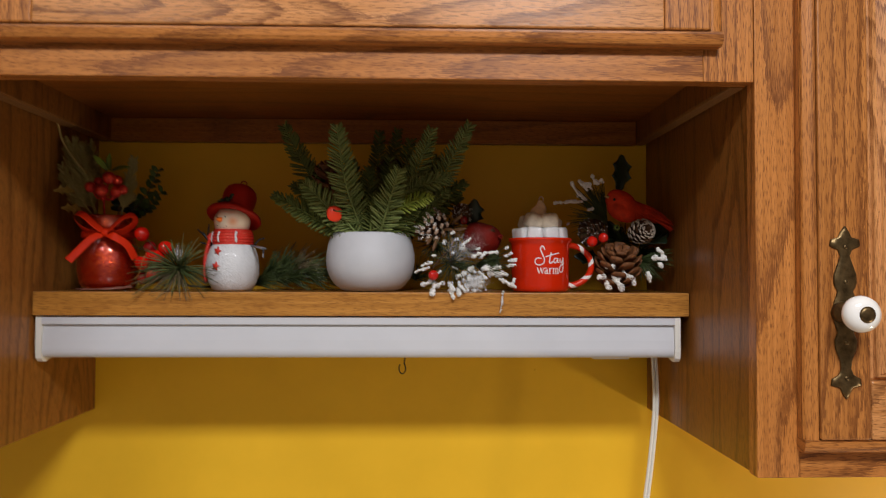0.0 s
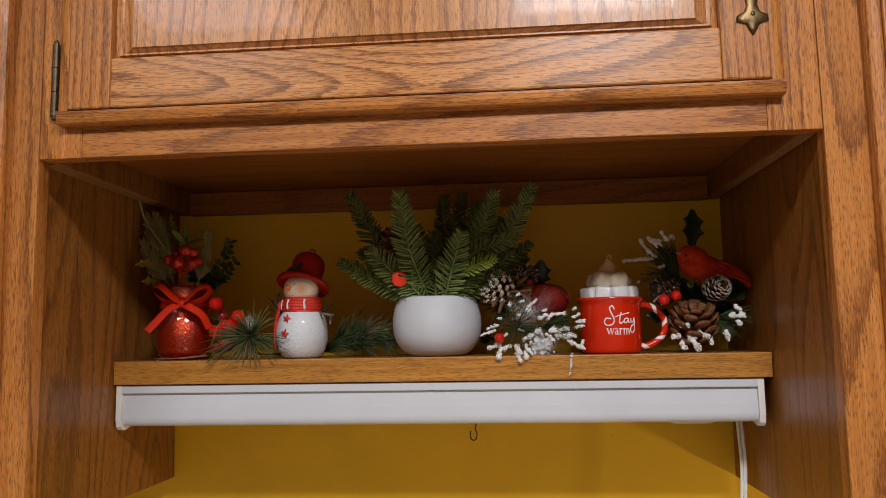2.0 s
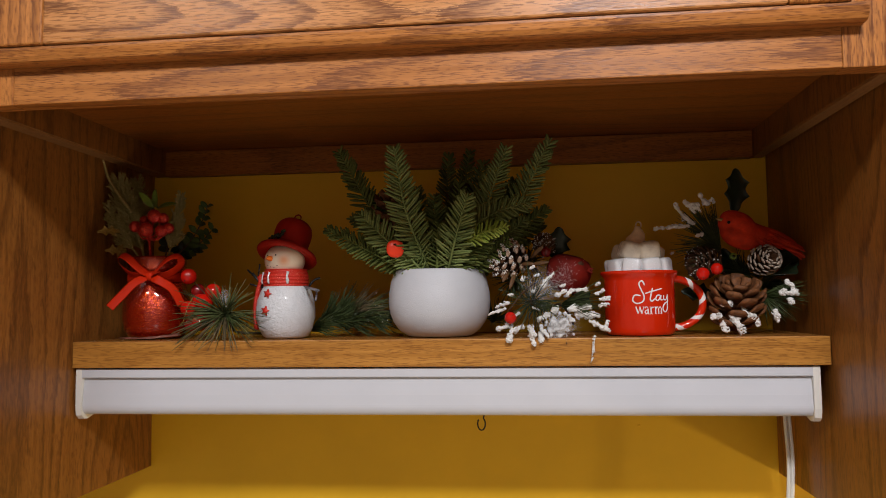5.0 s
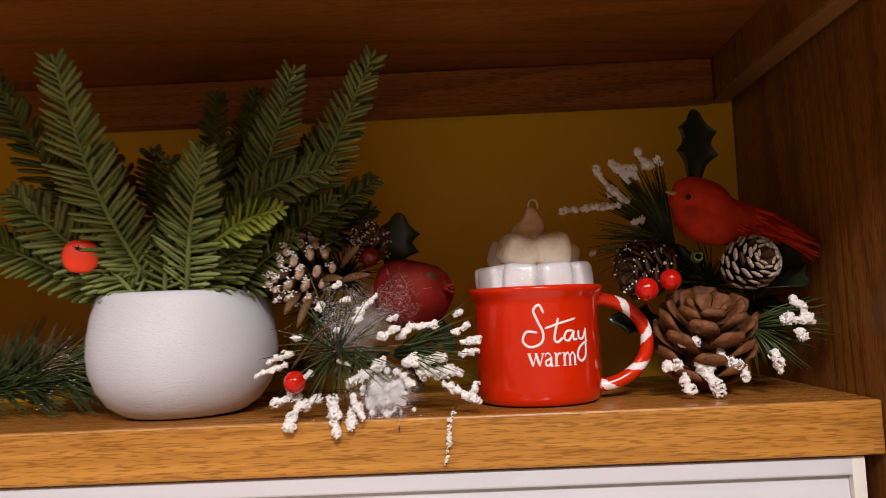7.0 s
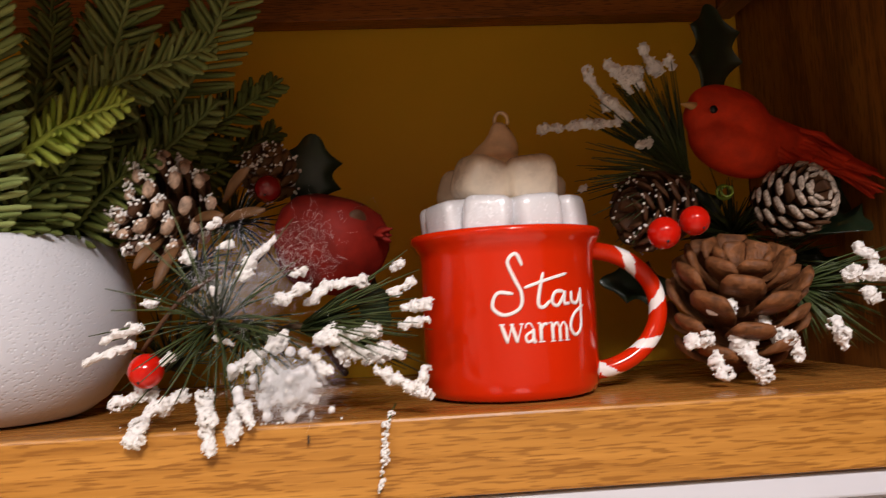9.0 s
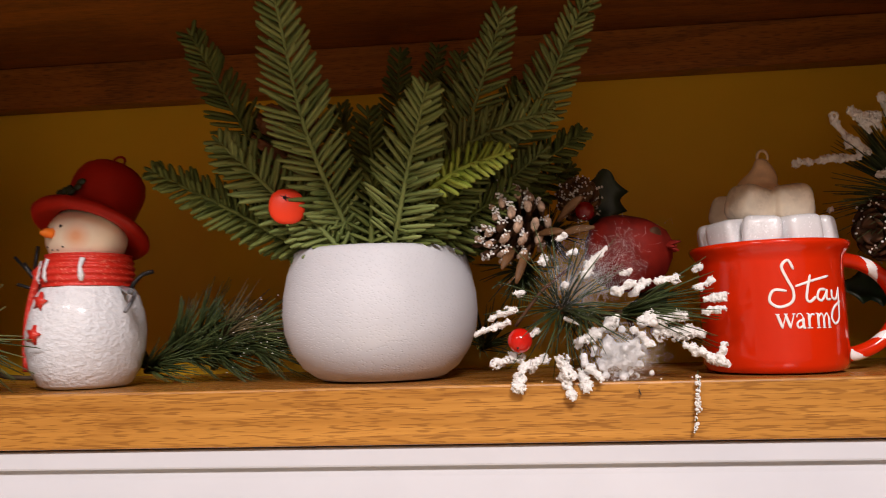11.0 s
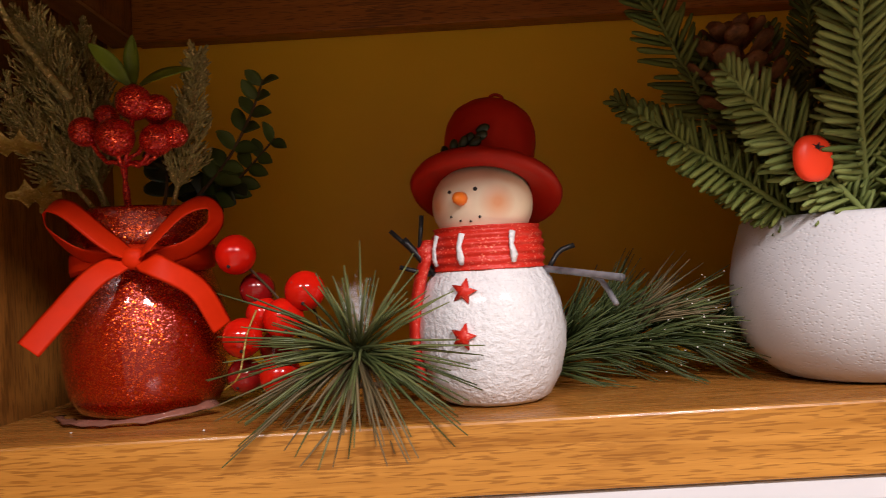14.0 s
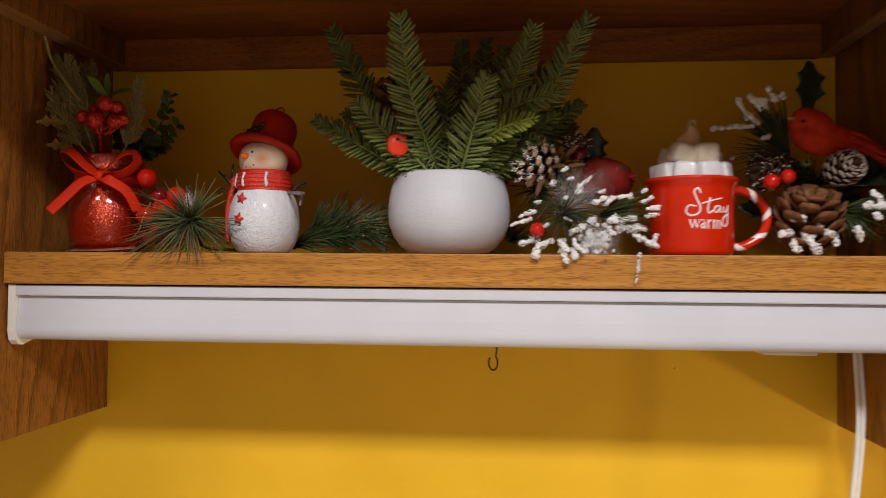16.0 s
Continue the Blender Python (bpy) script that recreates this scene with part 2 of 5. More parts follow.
def blushed(m, cheeks, colour):
    """Soft painted blush round the cheek points, over the colour that the material has."""
    nt, b = m.node_tree, m.node_tree.nodes["Principled BSDF"]
    old = b.inputs["Base Color"].links[0].from_socket
    geo = nt.nodes.new("ShaderNodeNewGeometry")
    for c in cheeks:
        d = nd(nt, "ShaderNodeVectorMath", op="DISTANCE")
        nt.links.new(geo.outputs["Position"], d.inputs[0])
        d.inputs[1].default_value = c
        sc = nd(nt, "ShaderNodeMath", op="MULTIPLY")
        sc.inputs[1].default_value = 100.0
        nt.links.new(d.outputs["Value"], sc.inputs[0])
        old = mixrgb(nt, "MIX", ramp(nt, sc.outputs[0], 0.15, 0.85, (0.75,) * 3, (0, 0, 0)), old, colour)
    nt.links.new(old, b.inputs["Base Color"])


ORANGE = plain("painted_orange", (0.85, 0.20, 0.02), 0.4)
BLACK = plain("black_paint", (0.012, 0.012, 0.012), 0.4)
ARM_GREY = plain("frosted_wire_arm", (0.16, 0.16, 0.175), 0.35, vary=0.6, scale=90)
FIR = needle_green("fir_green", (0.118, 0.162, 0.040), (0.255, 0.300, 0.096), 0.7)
# darker copy of the fir green: shade among the sprigs put into the colour
FIR_SHADED = needle_green("fir_green_shaded", (0.058, 0.084, 0.014), (0.150, 0.178, 0.040), 0.7)
FIR_LIGHT = needle_green("fir_green_light", (0.20, 0.28, 0.026), (0.40, 0.47, 0.085), 0.6)
PINE = needle_green("pine_needle_green", (0.020, 0.034, 0.010), (0.074, 0.098, 0.032), 0.4)
PINE_DRY = needle_green("pine_needle_olive", (0.036, 0.056, 0.016), (0.130, 0.150, 0.056), 0.4)
PINE_TAN = needle_green("pine_needle_brown", (0.070, 0.050, 0.020), (0.190, 0.150, 0.080), 0.45)
CEDAR = glitter("glittered_cedar", (0.34, 0.295, 0.100), (0.74, 0.60, 0.28), 0.25, 0.4, 0.8, 1100, share=0.12)
LEAF = plain("green_leaf", (0.120, 0.175, 0.018), 0.4, vary=0.35, scale=60)
LEAF_DARK = plain("dark_green_leaf", (0.016, 0.030, 0.014), 0.35, vary=0.4, scale=60, coat=0.25)
LEAF_GOLD = glitter("gilded_leaf", (0.33, 0.225, 0.045), (0.55, 0.40, 0.14), 0.4, 0.4, 0.6, 1100, share=0.12)
STEM = plain("brown_stem", (0.07, 0.040, 0.018), 0.7)
CONE = plain("pine_cone_brown", (0.165, 0.062, 0.021), 0.6, vary=0.55, scale=210, bump=0.8, bump_scale=420, bump_dist=0.0010)
CONE_DARK = plain("pine_cone_dark", (0.075, 0.031, 0.012), 0.6, vary=0.4, scale=160, bump=0.4, bump_scale=500)
CONE_TAN = plain("pine_cone_tan", (0.120, 0.055, 0.020), 0.55, vary=0.35, scale=140, bump=0.3, bump_scale=500)
CONE_FROST = plain("pine_cone_frosted", (0.44, 0.30, 0.21), 0.7, vary=0.5, scale=380, bump=0.6, bump_scale=900)
CONE_WHITE = plain("pine_cone_whitened", (0.42, 0.34, 0.27), 0.7, vary=0.75, scale=650, bump=0.5, bump_scale=900)
SNOW = snow_mat("white_snow_beads", (0.86, 0.84, 0.80))
FIBRE_CORE = plain("white_cotton", (0.84, 0.83, 0.82), 0.95, vary=0.08, scale=200, bump=0.8, bump_scale=1400, bump_dist=0.0008)
FLUFF = plain("white_fibre", (0.86, 0.86, 0.86), 0.9, vary=0.05)
BIRD_RED = plain("red_bird_felt", (0.56, 0.034, 0.006), 0.75, vary=0.3, scale=90, bump=0.5, bump_scale=700)
BEAK = plain("tan_beak", (0.42, 0.25, 0.09), 0.5)
PLASTIC_FILM = plain("cloudy_film", (0.21, 0.085, 0.06), 0.25, vary=0.3, scale=80)


# ---- mesh tools ----
class Shape:
    """Verts and faces of one mesh, in world metres."""

    def __init__(self):
        self.v, self.f, self.m = [], [], []

    def add(self, verts, faces, mat=0):
        o = len(self.v)
        self.v.extend(tuple(p) for p in verts)
        self.f.extend(tuple(i + o for i in f) for f in faces)
        self.m.extend([mat] * len(faces))
        return self

    def ball(self, c, r, nu=10, nv=8, mat=0, m=None, power=1.0):
        """A ball, an ellipsoid (r of three), or, with power below 1, a rounded block."""
        r = (r, r, r) if not isinstance(r, (tuple, list)) else r
        sp = lambda a: math.copysign(abs(a) ** power, a)
        pts = []
        for j in range(1, nv):
            a = math.pi * j / nv
            for i in range(nu):
                b = 2 * math.pi * i / nu
                pts.append(Vector((r[0] * sp(math.sin(a)) * sp(math.cos(b)), r[1] * sp(math.sin(a)) * sp(math.sin(b)), r[2] * sp(math.cos(a)))))
        pts += [Vector((0, 0, r[2])), Vector((0, 0, -r[2]))]
        if m is not None:
            pts = [m @ p for p in pts]
        pts = [p + Vector(c) for p in pts]
        fs = []
        for j in range(nv - 2):
            for i in range(nu):
                k = (i + 1) % nu
                fs.append((j * nu + i, (j + 1) * nu + i, (j + 1) * nu + k, j * nu + k))
        t, b = len(pts) - 2, len(pts) - 1
        for i in range(nu):
            k = (i + 1) % nu
            fs.append((t, i, k))
            fs.append((b, (nv - 2) * nu + k, (nv - 2) * nu + i))
        return self.add(pts, fs, mat)

    def lathe(self, c, profile, n=40, mat=0, m=None, wobble=None):
        pts, fs = [], []
        for j, (r, z) in enumerate(profile):
            for i in range(n):
                a = 2 * math.pi * i / n
                rr = r * (wobble(a, z) if wobble else 1)
                p = Vector((rr * math.cos(a), rr * math.sin(a), z))
                pts.append((m @ p if m is not None else p) + Vector(c))
        for j in range(len(profile) - 1):
            for i in range(n):
                k = (i + 1) % n
                fs.append((j * n + i, j * n + k, (j + 1) * n + k, (j + 1) * n + i))
        return self.add(pts, fs, mat)

    def strap(self, path, wide, thick, up=(0, 0, 1), n=6, mat=0):
        """A flattened, tapered tube along a path: half widths and half thicknesses at its points."""
        path = [Vector(p) for p in path]
        k = len(path)
        ups = up if isinstance(up, list) else [up] * k
        wide = wide if isinstance(wide, (list, tuple)) else [wide] * k
        thick = thick if isinstance(thick, (list, tuple)) else [thick] * k
        pts, fs = [], []
        for j in range(k):
            t = (path[min(j + 1, k - 1)] - path[max(j - 1, 0)]).normalized()
            s = t.cross(Vector(ups[j]))
            s = s.normalized() if s.length > 1e-5 else t.orthogonal().normalized()
            q = s.cross(t).normalized()
            for i in range(n):
                a = 2 * math.pi * i / n
                pts.append(path[j] + s * (wide[j] * math.cos(a)) + q * (thick[j] * math.sin(a)))
        for j in range(k - 1):
            for i in range(n):
                e = (i + 1) % n
                fs.append((j * n + i, j * n + e, (j + 1) * n + e, (j + 1) * n + i))
        fs.append(tuple(range(n))[::-1])
        fs.append(tuple((k - 1) * n + i for i in range(n)))
        return self.add(pts, fs, mat)

    def tube(self, path, r, n=6, mat=0):
        path = [Vector(p) for p in path]
        d = (path[-1] - path[0])
        up = Vector((0.13, 0.31, 0.94)) if abs(d.normalized().z if d.length else 0) < 0.9 else Vector((0.9, 0.3, 0.1))
        return self.strap(path, r, r, up, n, mat)


def curve(points, n):
    """A smooth path through a few points."""
    p = [Vector(q) for q in points]
    p = [2 * p[0] - p[1]] + p + [2 * p[-1] - p[-2]]
    out = []
    segs = len(p) - 3
    for k in range(n + 1):
        s = min(k / n * segs, segs - 1e-6)
        i, t = int(s), s - int(s)
        a, b, c, d = p[i:i + 4]
        out.append(0.5 * (2 * b + (c - a) * t + (2 * a - 5 * b + 4 * c - d) * t * t + (3 * b - a - 3 * c + d) * t ** 3))
    return out


def thing(name, at, label, category, group="", kind=""):
    ob = new(name)
    ob.location = at
    ob.empty_display_size = 0.02
    return tagged(ob, label, category, group, kind)


def root_of(ob):
    while ob.parent:
        ob = ob.parent
    return ob


def part(name, shape, mats, parent=None, label="", smooth=True):
    """Links a Shape as one mesh under a thing or a part; with no parent, as a thing at its own base."""
    mats = mats if isinstance(mats, (list, tuple)) else [mats]
    v = np.array(shape.v, dtype=float)
    if parent:
        base = np.array(root_of(parent).location)
    else:
        base = np.array([(v[:, 0].min() + v[:, 0].max()) / 2, (v[:, 1].min() + v[:, 1].max()) / 2, v[:, 2].min()])
    me = bpy.data.meshes.new(name)
    me.from_pydata((v - base).tolist(), [], shape.f)
    for m in mats:
        me.materials.append(m)
    me.polygons.foreach_set("material_index", shape.m)
    me.polygons.foreach_set("use_smooth", [smooth] * len(shape.f))
    me.update()
    ob = new(name, me)
    if parent:
        ob.parent = parent
    else:
        ob.location = base
    if label:
        ob["label"] = label
    return ob


def board(name, x0, x1, y0, y1, z0, z1, mat, parent=None, label="", bevel=0.0012):
    """A sawn board with eased edges."""
    bm = bmesh.new()
    bmesh.ops.create_cube(bm, size=1.0)
    for v in bm.verts:
        v.co = Vector((x0 + (v.co.x + 0.5) * (x1 - x0), y0 + (v.co.y + 0.5) * (y1 - y0), z0 + (v.co.z + 0.5) * (z1 - z0)))
    if bevel:
        bmesh.ops.bevel(bm, geom=bm.edges[:], offset=bevel, segments=2, affect="EDGES", profile=0.5)
    bm.verts.index_update()
    s = Shape().add([v.co[:] for v in bm.verts], [[v.index for v in f.verts] for f in bm.faces])
    bm.free()
    return part(name, s, mat, parent, label, smooth=False)


def extrude(points, axis, a, b):
    """A closed outline drawn along an axis: (y, z) along x, or (x, y) along z."""
    place = (lambda u, v, w: (w, u, v)) if axis == 0 else (lambda u, v, w: (u, v, w))
    n = len(points)
    s = Shape()
    s.add([place(u, v, a) for u, v in points] + [place(u, v, b) for u, v in points],
          [(i, (i + 1) % n, n + (i + 1) % n, n + i) for i in range(n)] + [tuple(range(n))[::-1], tuple(range(n, 2 * n))])
    return s


rnd = random.Random(7)


def jitter(v, a):
    return Vector(v) + Vector((rnd.uniform(-a, a), rnd.uniform(-a, a), rnd.uniform(-a, a)))


# ---- the room and its walls ----
def setting(name, x0, x1, y0, y1, z0, z1, mat, label, category):
    return tagged(board(name, x0, x1, y0, y1, z0, z1, mat, None, label, 0), label, category, "", "structure")


FRONT, BACK, SHELF_Z, SHELF_Y = 0.0, 0.363, 1.5, 0.184
setting("wall_north", -2.1, 2.4, BACK, BACK + 0.12, 0.0, 2.42, YELLOW, "kitchen wall painted golden yellow behind the shelf", "wall")
setting("wall_south", -2.1, 2.4, -3.12, -3.0, 0.0, 2.42, ROOM_WHITE, "plain cream kitchen wall", "wall")
setting("wall_west", -2.22, -2.1, -3.12, BACK + 0.12, 0.0, 2.42, ROOM_WHITE, "plain cream kitchen wall", "wall")
setting("wall_east", 2.4, 2.52, -3.12, BACK + 0.12, 0.0, 2.42, ROOM_WHITE, "plain cream kitchen wall", "wall")
setting("floor", -2.22, 2.52, -3.12, BACK + 0.12, -0.1, 0.0, FLOOR_MAT, "plain tan kitchen floor", "floor")
setting("ceiling", -2.22, 2.52, -3.12, BACK + 0.12, 2.42, 2.52, CEIL_WHITE, "plain white ceiling", "ceiling")

# unseen counter, added to bounce light upwards and to carry the task lamp
setting("counter", -2.1, 2.4, -0.27, BACK, 0.0, 0.91, COUNTER_MAT, "plain beige counter under the cabinets, unseen, added to bounce light", "counter")

for lx in (LAMP_X, LAMP_X - 0.95):
    lamp = thing("ceiling_light", (lx, LAMP_Y, 2.42), "white flush ceiling light with a plain diffuser", "ceiling light", "ceiling lights")
    board("frame", lx - 0.23, lx + 0.23, LAMP_Y - 0.16, LAMP_Y + 0.16, 2.385, 2.42, WHITE_PLASTIC, lamp, "", 0.004)
    board("diffuser", lx - 0.21, lx + 0.21, LAMP_Y - 0.14, LAMP_Y + 0.14, 2.355, 2.385, CEIL_WHITE, lamp, "", 0.006)

task = thing("task_lamp", (TASK.x + 0.05, TASK.y - 0.03, 0.91), "small white task lamp standing on the counter", "lamp")
part("base", Shape().lathe((TASK.x + 0.05, TASK.y - 0.03, 0.91), [(0.0, 0.0), (0.05, 0.0), (0.05, 0.008), (0.012, 0.014), (0.008, 0.05), (0.0, 0.05)], 32), WHITE_PLASTIC, task)
part("shade", Shape().lathe((TASK.x + 0.05, TASK.y - 0.03, 0.985), [(0.0, 0.0), (0.03, 0.0), (0.066, 0.040), (0.064, 0.040), (0.029, 0.004), (0.0, 0.004)], 32, 0, Euler((0, radians(-65), radians(-28))).to_matrix()), WHITE_PLASTIC, task)


# ---- cabinets ----
def backplate(x, z, face, door):
    """Antique fleur-ended plate, 150 mm high."""
    rows = [(-0.075, 0.0006), (-0.070, 0.0035), (-0.0655, 0.0052), (-0.0635, 0.0125), (-0.058, 0.0118), (-0.0545, 0.0062), (-0.049, 0.0042), (-0.042, 0.0050),
            (-0.032, 0.0086), (-0.025, 0.0094), (-0.018, 0.0066), (-0.013, 0.0080), (0.0, 0.0120), (0.013, 0.0080), (0.018, 0.0066), (0.025, 0.0094),
            (0.033, 0.0092), (0.042, 0.0062), (0.049, 0.0040), (0.0545, 0.0058), (0.058, 0.0125), (0.0635, 0.0118), (0.0655, 0.0056), (0.070, 0.0038), (0.075, 0.0006)]
    rows = [(h * 1.06, w * 1.17) for h, w in rows]
    s = Shape().strap([(x, face - 0.001, z + h) for h, w in rows], [w for h, w in rows], 0.0016, (0, -1, 0), 12)
    for h in (-0.0605, -0.028, 0.028, 0.0605):
        s.ball((x, face - 0.0026, z + h), (0.0022, 0.0010, 0.0022), 8, 6)
    return part("backplate", s, BRASS, door, "tarnished antique brass backplate with fleur ends")


def knob(x, z, face, door):
    turn = Euler((radians(90), 0, 0)).to_matrix()
    s = Shape().lathe((x, face, z), [(0.0, 0.0), (0.0105, 0.001), (0.0105, 0.006), (0.0065, 0.010), (0.0065, 0.021)], 24, 0, turn)
    part("knob_stem", s, BRASS, door, "dark brass knob stem")
    s = Shape().lathe((x, face - 0.02, z), [(0.006, 0.0), (0.0125, 0.002), (0.0160, 0.007), (0.0165, 0.011), (0.0150, 0.016), (0.0105, 0.0195), (0.0068, 0.0202), (0.0, 0.0202)], 36, 0, turn)
    part("knob", s, PORCELAIN, door, "glossy white porcelain knob")
    s = Shape().lathe((x, face - 0.0405, z), [(0.0, 0.0016), (0.0045, 0.0012), (0.0072, 0.0002), (0.0072, -0.001)], 24, 0, turn)
    part("knob_cap", s, BRASS, door, "dark metal cap in the knob")


def door_leaf(cabinet, x0, x1, z0, z1, stile, rail):
    """An overlay oak door with a raised panel; it stands 19 mm proud of the frame, with a stepped edge."""
    door = part("door", extrude([(-0.0004, z0 + 0.0135), (-0.0004, z1 - 0.0135), (-0.009, z1 - 0.0135), (-0.009, z0 + 0.0135)], 0, x0 + 0.014, x1 - 0.014), OAK_PANEL, cabinet, "golden oak raised-panel door, closed", False)
    lip = 0.0125
    edge = [(-0.0002, 0.0), (-0.011, 0.0), (-0.0138, 0.0014), (-0.0158, 0.0048), (-0.0166, 0.0100), (-0.0165, lip), (-0.0002, lip)]
    part("edge_moulding", extrude([(-0.0001 + u, z0 + v) for u, v in edge], 0, x0, x1), OAK_X, door, "", False)
    part("edge_moulding", extrude([(-0.0001 + u, z1 - v) for u, v in edge], 0, x0, x1), OAK_X, door, "", False)
    part("edge_moulding", extrude([(x0 + v, -0.0001 + u) for u, v in edge], 2, z0 + lip, z1 - lip), OAK_Z, door, "", False)
    part("edge_moulding", extrude([(x1 - v, -0.0001 + u) for u, v in edge], 2, z0 + lip, z1 - lip), OAK_Z, door, "", False)
    xa, xb, za, zb = x0 + lip + 0.0006, x1 - lip - 0.0006, z0 + lip + 0.0006, z1 - lip - 0.0006
    board("stile", xa, xa + stile, -0.0198, -0.004, za, zb, OAK_Z, door, "", 0.0018)
    board("stile", xb - stile, xb, -0.0198, -0.004, za, zb, OAK_Z, door, "", 0.0018)
    board("rail", xa + stile + 0.0003, xb - stile - 0.0003, -0.0198, -0.004, za, za + rail, OAK_RAIL, door, "", 0.0018)
    board("rail", xa + stile + 0.0003, xb - stile - 0.0003, -0.0198, -0.004, zb - rail, zb, OAK_RAIL, door, "", 0.0018)
    px0, px1, pz0, pz1 = xa + stile, xb - stile, za + rail, zb - rail
    s = Shape()
    rings = [(0.0005, -0.0115), (0.006, -0.0125), (0.0075, -0.0158), (0.011, -0.0158), (0.0125, -0.0135), (0.020, -0.0175), (0.022, -0.0194)]
    for d, y in rings:
        dz = d * 0.45
        s.v += [(px0 + d, y, pz0 + dz), (px1 - d, y, pz0 + dz), (px1 - d, y, pz1 - dz), (px0 + d, y, pz1 - dz)]
    for k in range(len(rings) - 1):
        for i in range(4):
            e = (i + 1) % 4
            s.f.append((4 * k + i, 4 * k + e, 4 * k + 4 + e, 4 * k + 4 + i))
    k = 4 * (len(rings) - 1)
    s.f.append((k, k + 1, k + 2, k + 3))
    s.m = [0] * len(s.f)
    part("raised_panel", s, OAK_PANEL, door, "", False)
    return door


def hinge(x, z0, z1, door):
    s = Shape()
    s.strap([(x - 0.002, -0.0012, z0 + 0.003), (x - 0.002, -0.0012, z1 - 0.003)], 0.0042, 0.0011, (0, -1, 0), 4)
    h = (z1 - z0) / 3
    for i in range(3):
        s.tube([(x - 0.0012, -0.0050, z0 + h * i + 0.0003), (x - 0.0012, -0.0050, z0 + h * (i + 1) - 0.0003)], 0.0036, 12)
    for z, k in ((z1, 1), (z0, -1)):
        s.tube([(x - 0.0012, -0.0050, z), (x - 0.0012, -0.0050, z + k * 0.0025), (x - 0.0012, -0.0050, z + k * 0.0045)], [0.0026, 0.0024, 0.0010], 12)
    part("hinge", s, BRONZE, door, "dark brass barrel hinge", False)


TOP = 2.12
LX, RX = -0.384, 0.391
# the middle cabinet over the niche
mid = thing("wall_cabinet", (0.01, 0.18, 1.707), "short golden oak wall cabinet above the open shelf", "cabinet", "oak wall cabinets")
board("face_stile", -0.3685, -0.324, 0.0, 0.019, 1.707, TOP, OAK_Z, mid, "", 0.0008)
board("face_stile", 0.340, 0.3885, 0.0, 0.019, 1.707, TOP, OAK_Z, mid, "", 0.0008)
board("face_rail", -0.3238, 0.3398, 0.0, 0.019, 1.7072, 1.755, OAK_X, mid, "", 0.0008)
board("face_rail", -0.3238, 0.3398, 0.0, 0.019, TOP - 0.045, TOP, OAK_X, mid, "", 0.0008)
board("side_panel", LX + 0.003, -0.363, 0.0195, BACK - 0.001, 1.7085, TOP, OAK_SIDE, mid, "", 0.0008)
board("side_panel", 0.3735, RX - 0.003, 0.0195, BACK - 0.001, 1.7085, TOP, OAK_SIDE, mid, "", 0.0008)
board("hanging_rail", -0.3625, 0.373, 0.347, BACK - 0.001, 1.705, 1.7375, OAK_UNDER, mid, "", 0.0008)
# thin added bands: the lit lower edges of the side panels, put in as colour
board("edge_band", LX + 0.0035, -0.3635, 0.0198, BACK - 0.002, 1.7062, 1.7083, OAK_RAW_LIT, mid, "raw panel edge, coloured paler for the light it catches", 0)
board("edge_band", 0.3740, RX - 0.0035, 0.0198, BACK - 0.002, 1.7062, 1.7083, OAK_RAW_LIT, mid, "raw panel edge, coloured paler for the light it catches", 0)
board("bottom_panel", -0.3625, 0.373, 0.0195, BACK - 0.001, 1.738, 1.750, OAK_UNDER, mid, "dim oak underside panel", 0)
board("top_panel", -0.3625, 0.373, 0.0195, BACK - 0.001, TOP - 0.012, TOP, OAK_UNDER, mid, "", 0)
leaf_door = door_leaf(mid, -0.3427, 0.3535, 1.7380, TOP - 0.02, 0.0435, 0.0500)
backplate(0.3255, 1.8715, -0.0198, leaf_door)
knob(0.3255, 1.8715, -0.0212, leaf_door)
hinge(-0.3505, 1.749, 1.824, leaf_door)

BOTTOM = 1.331
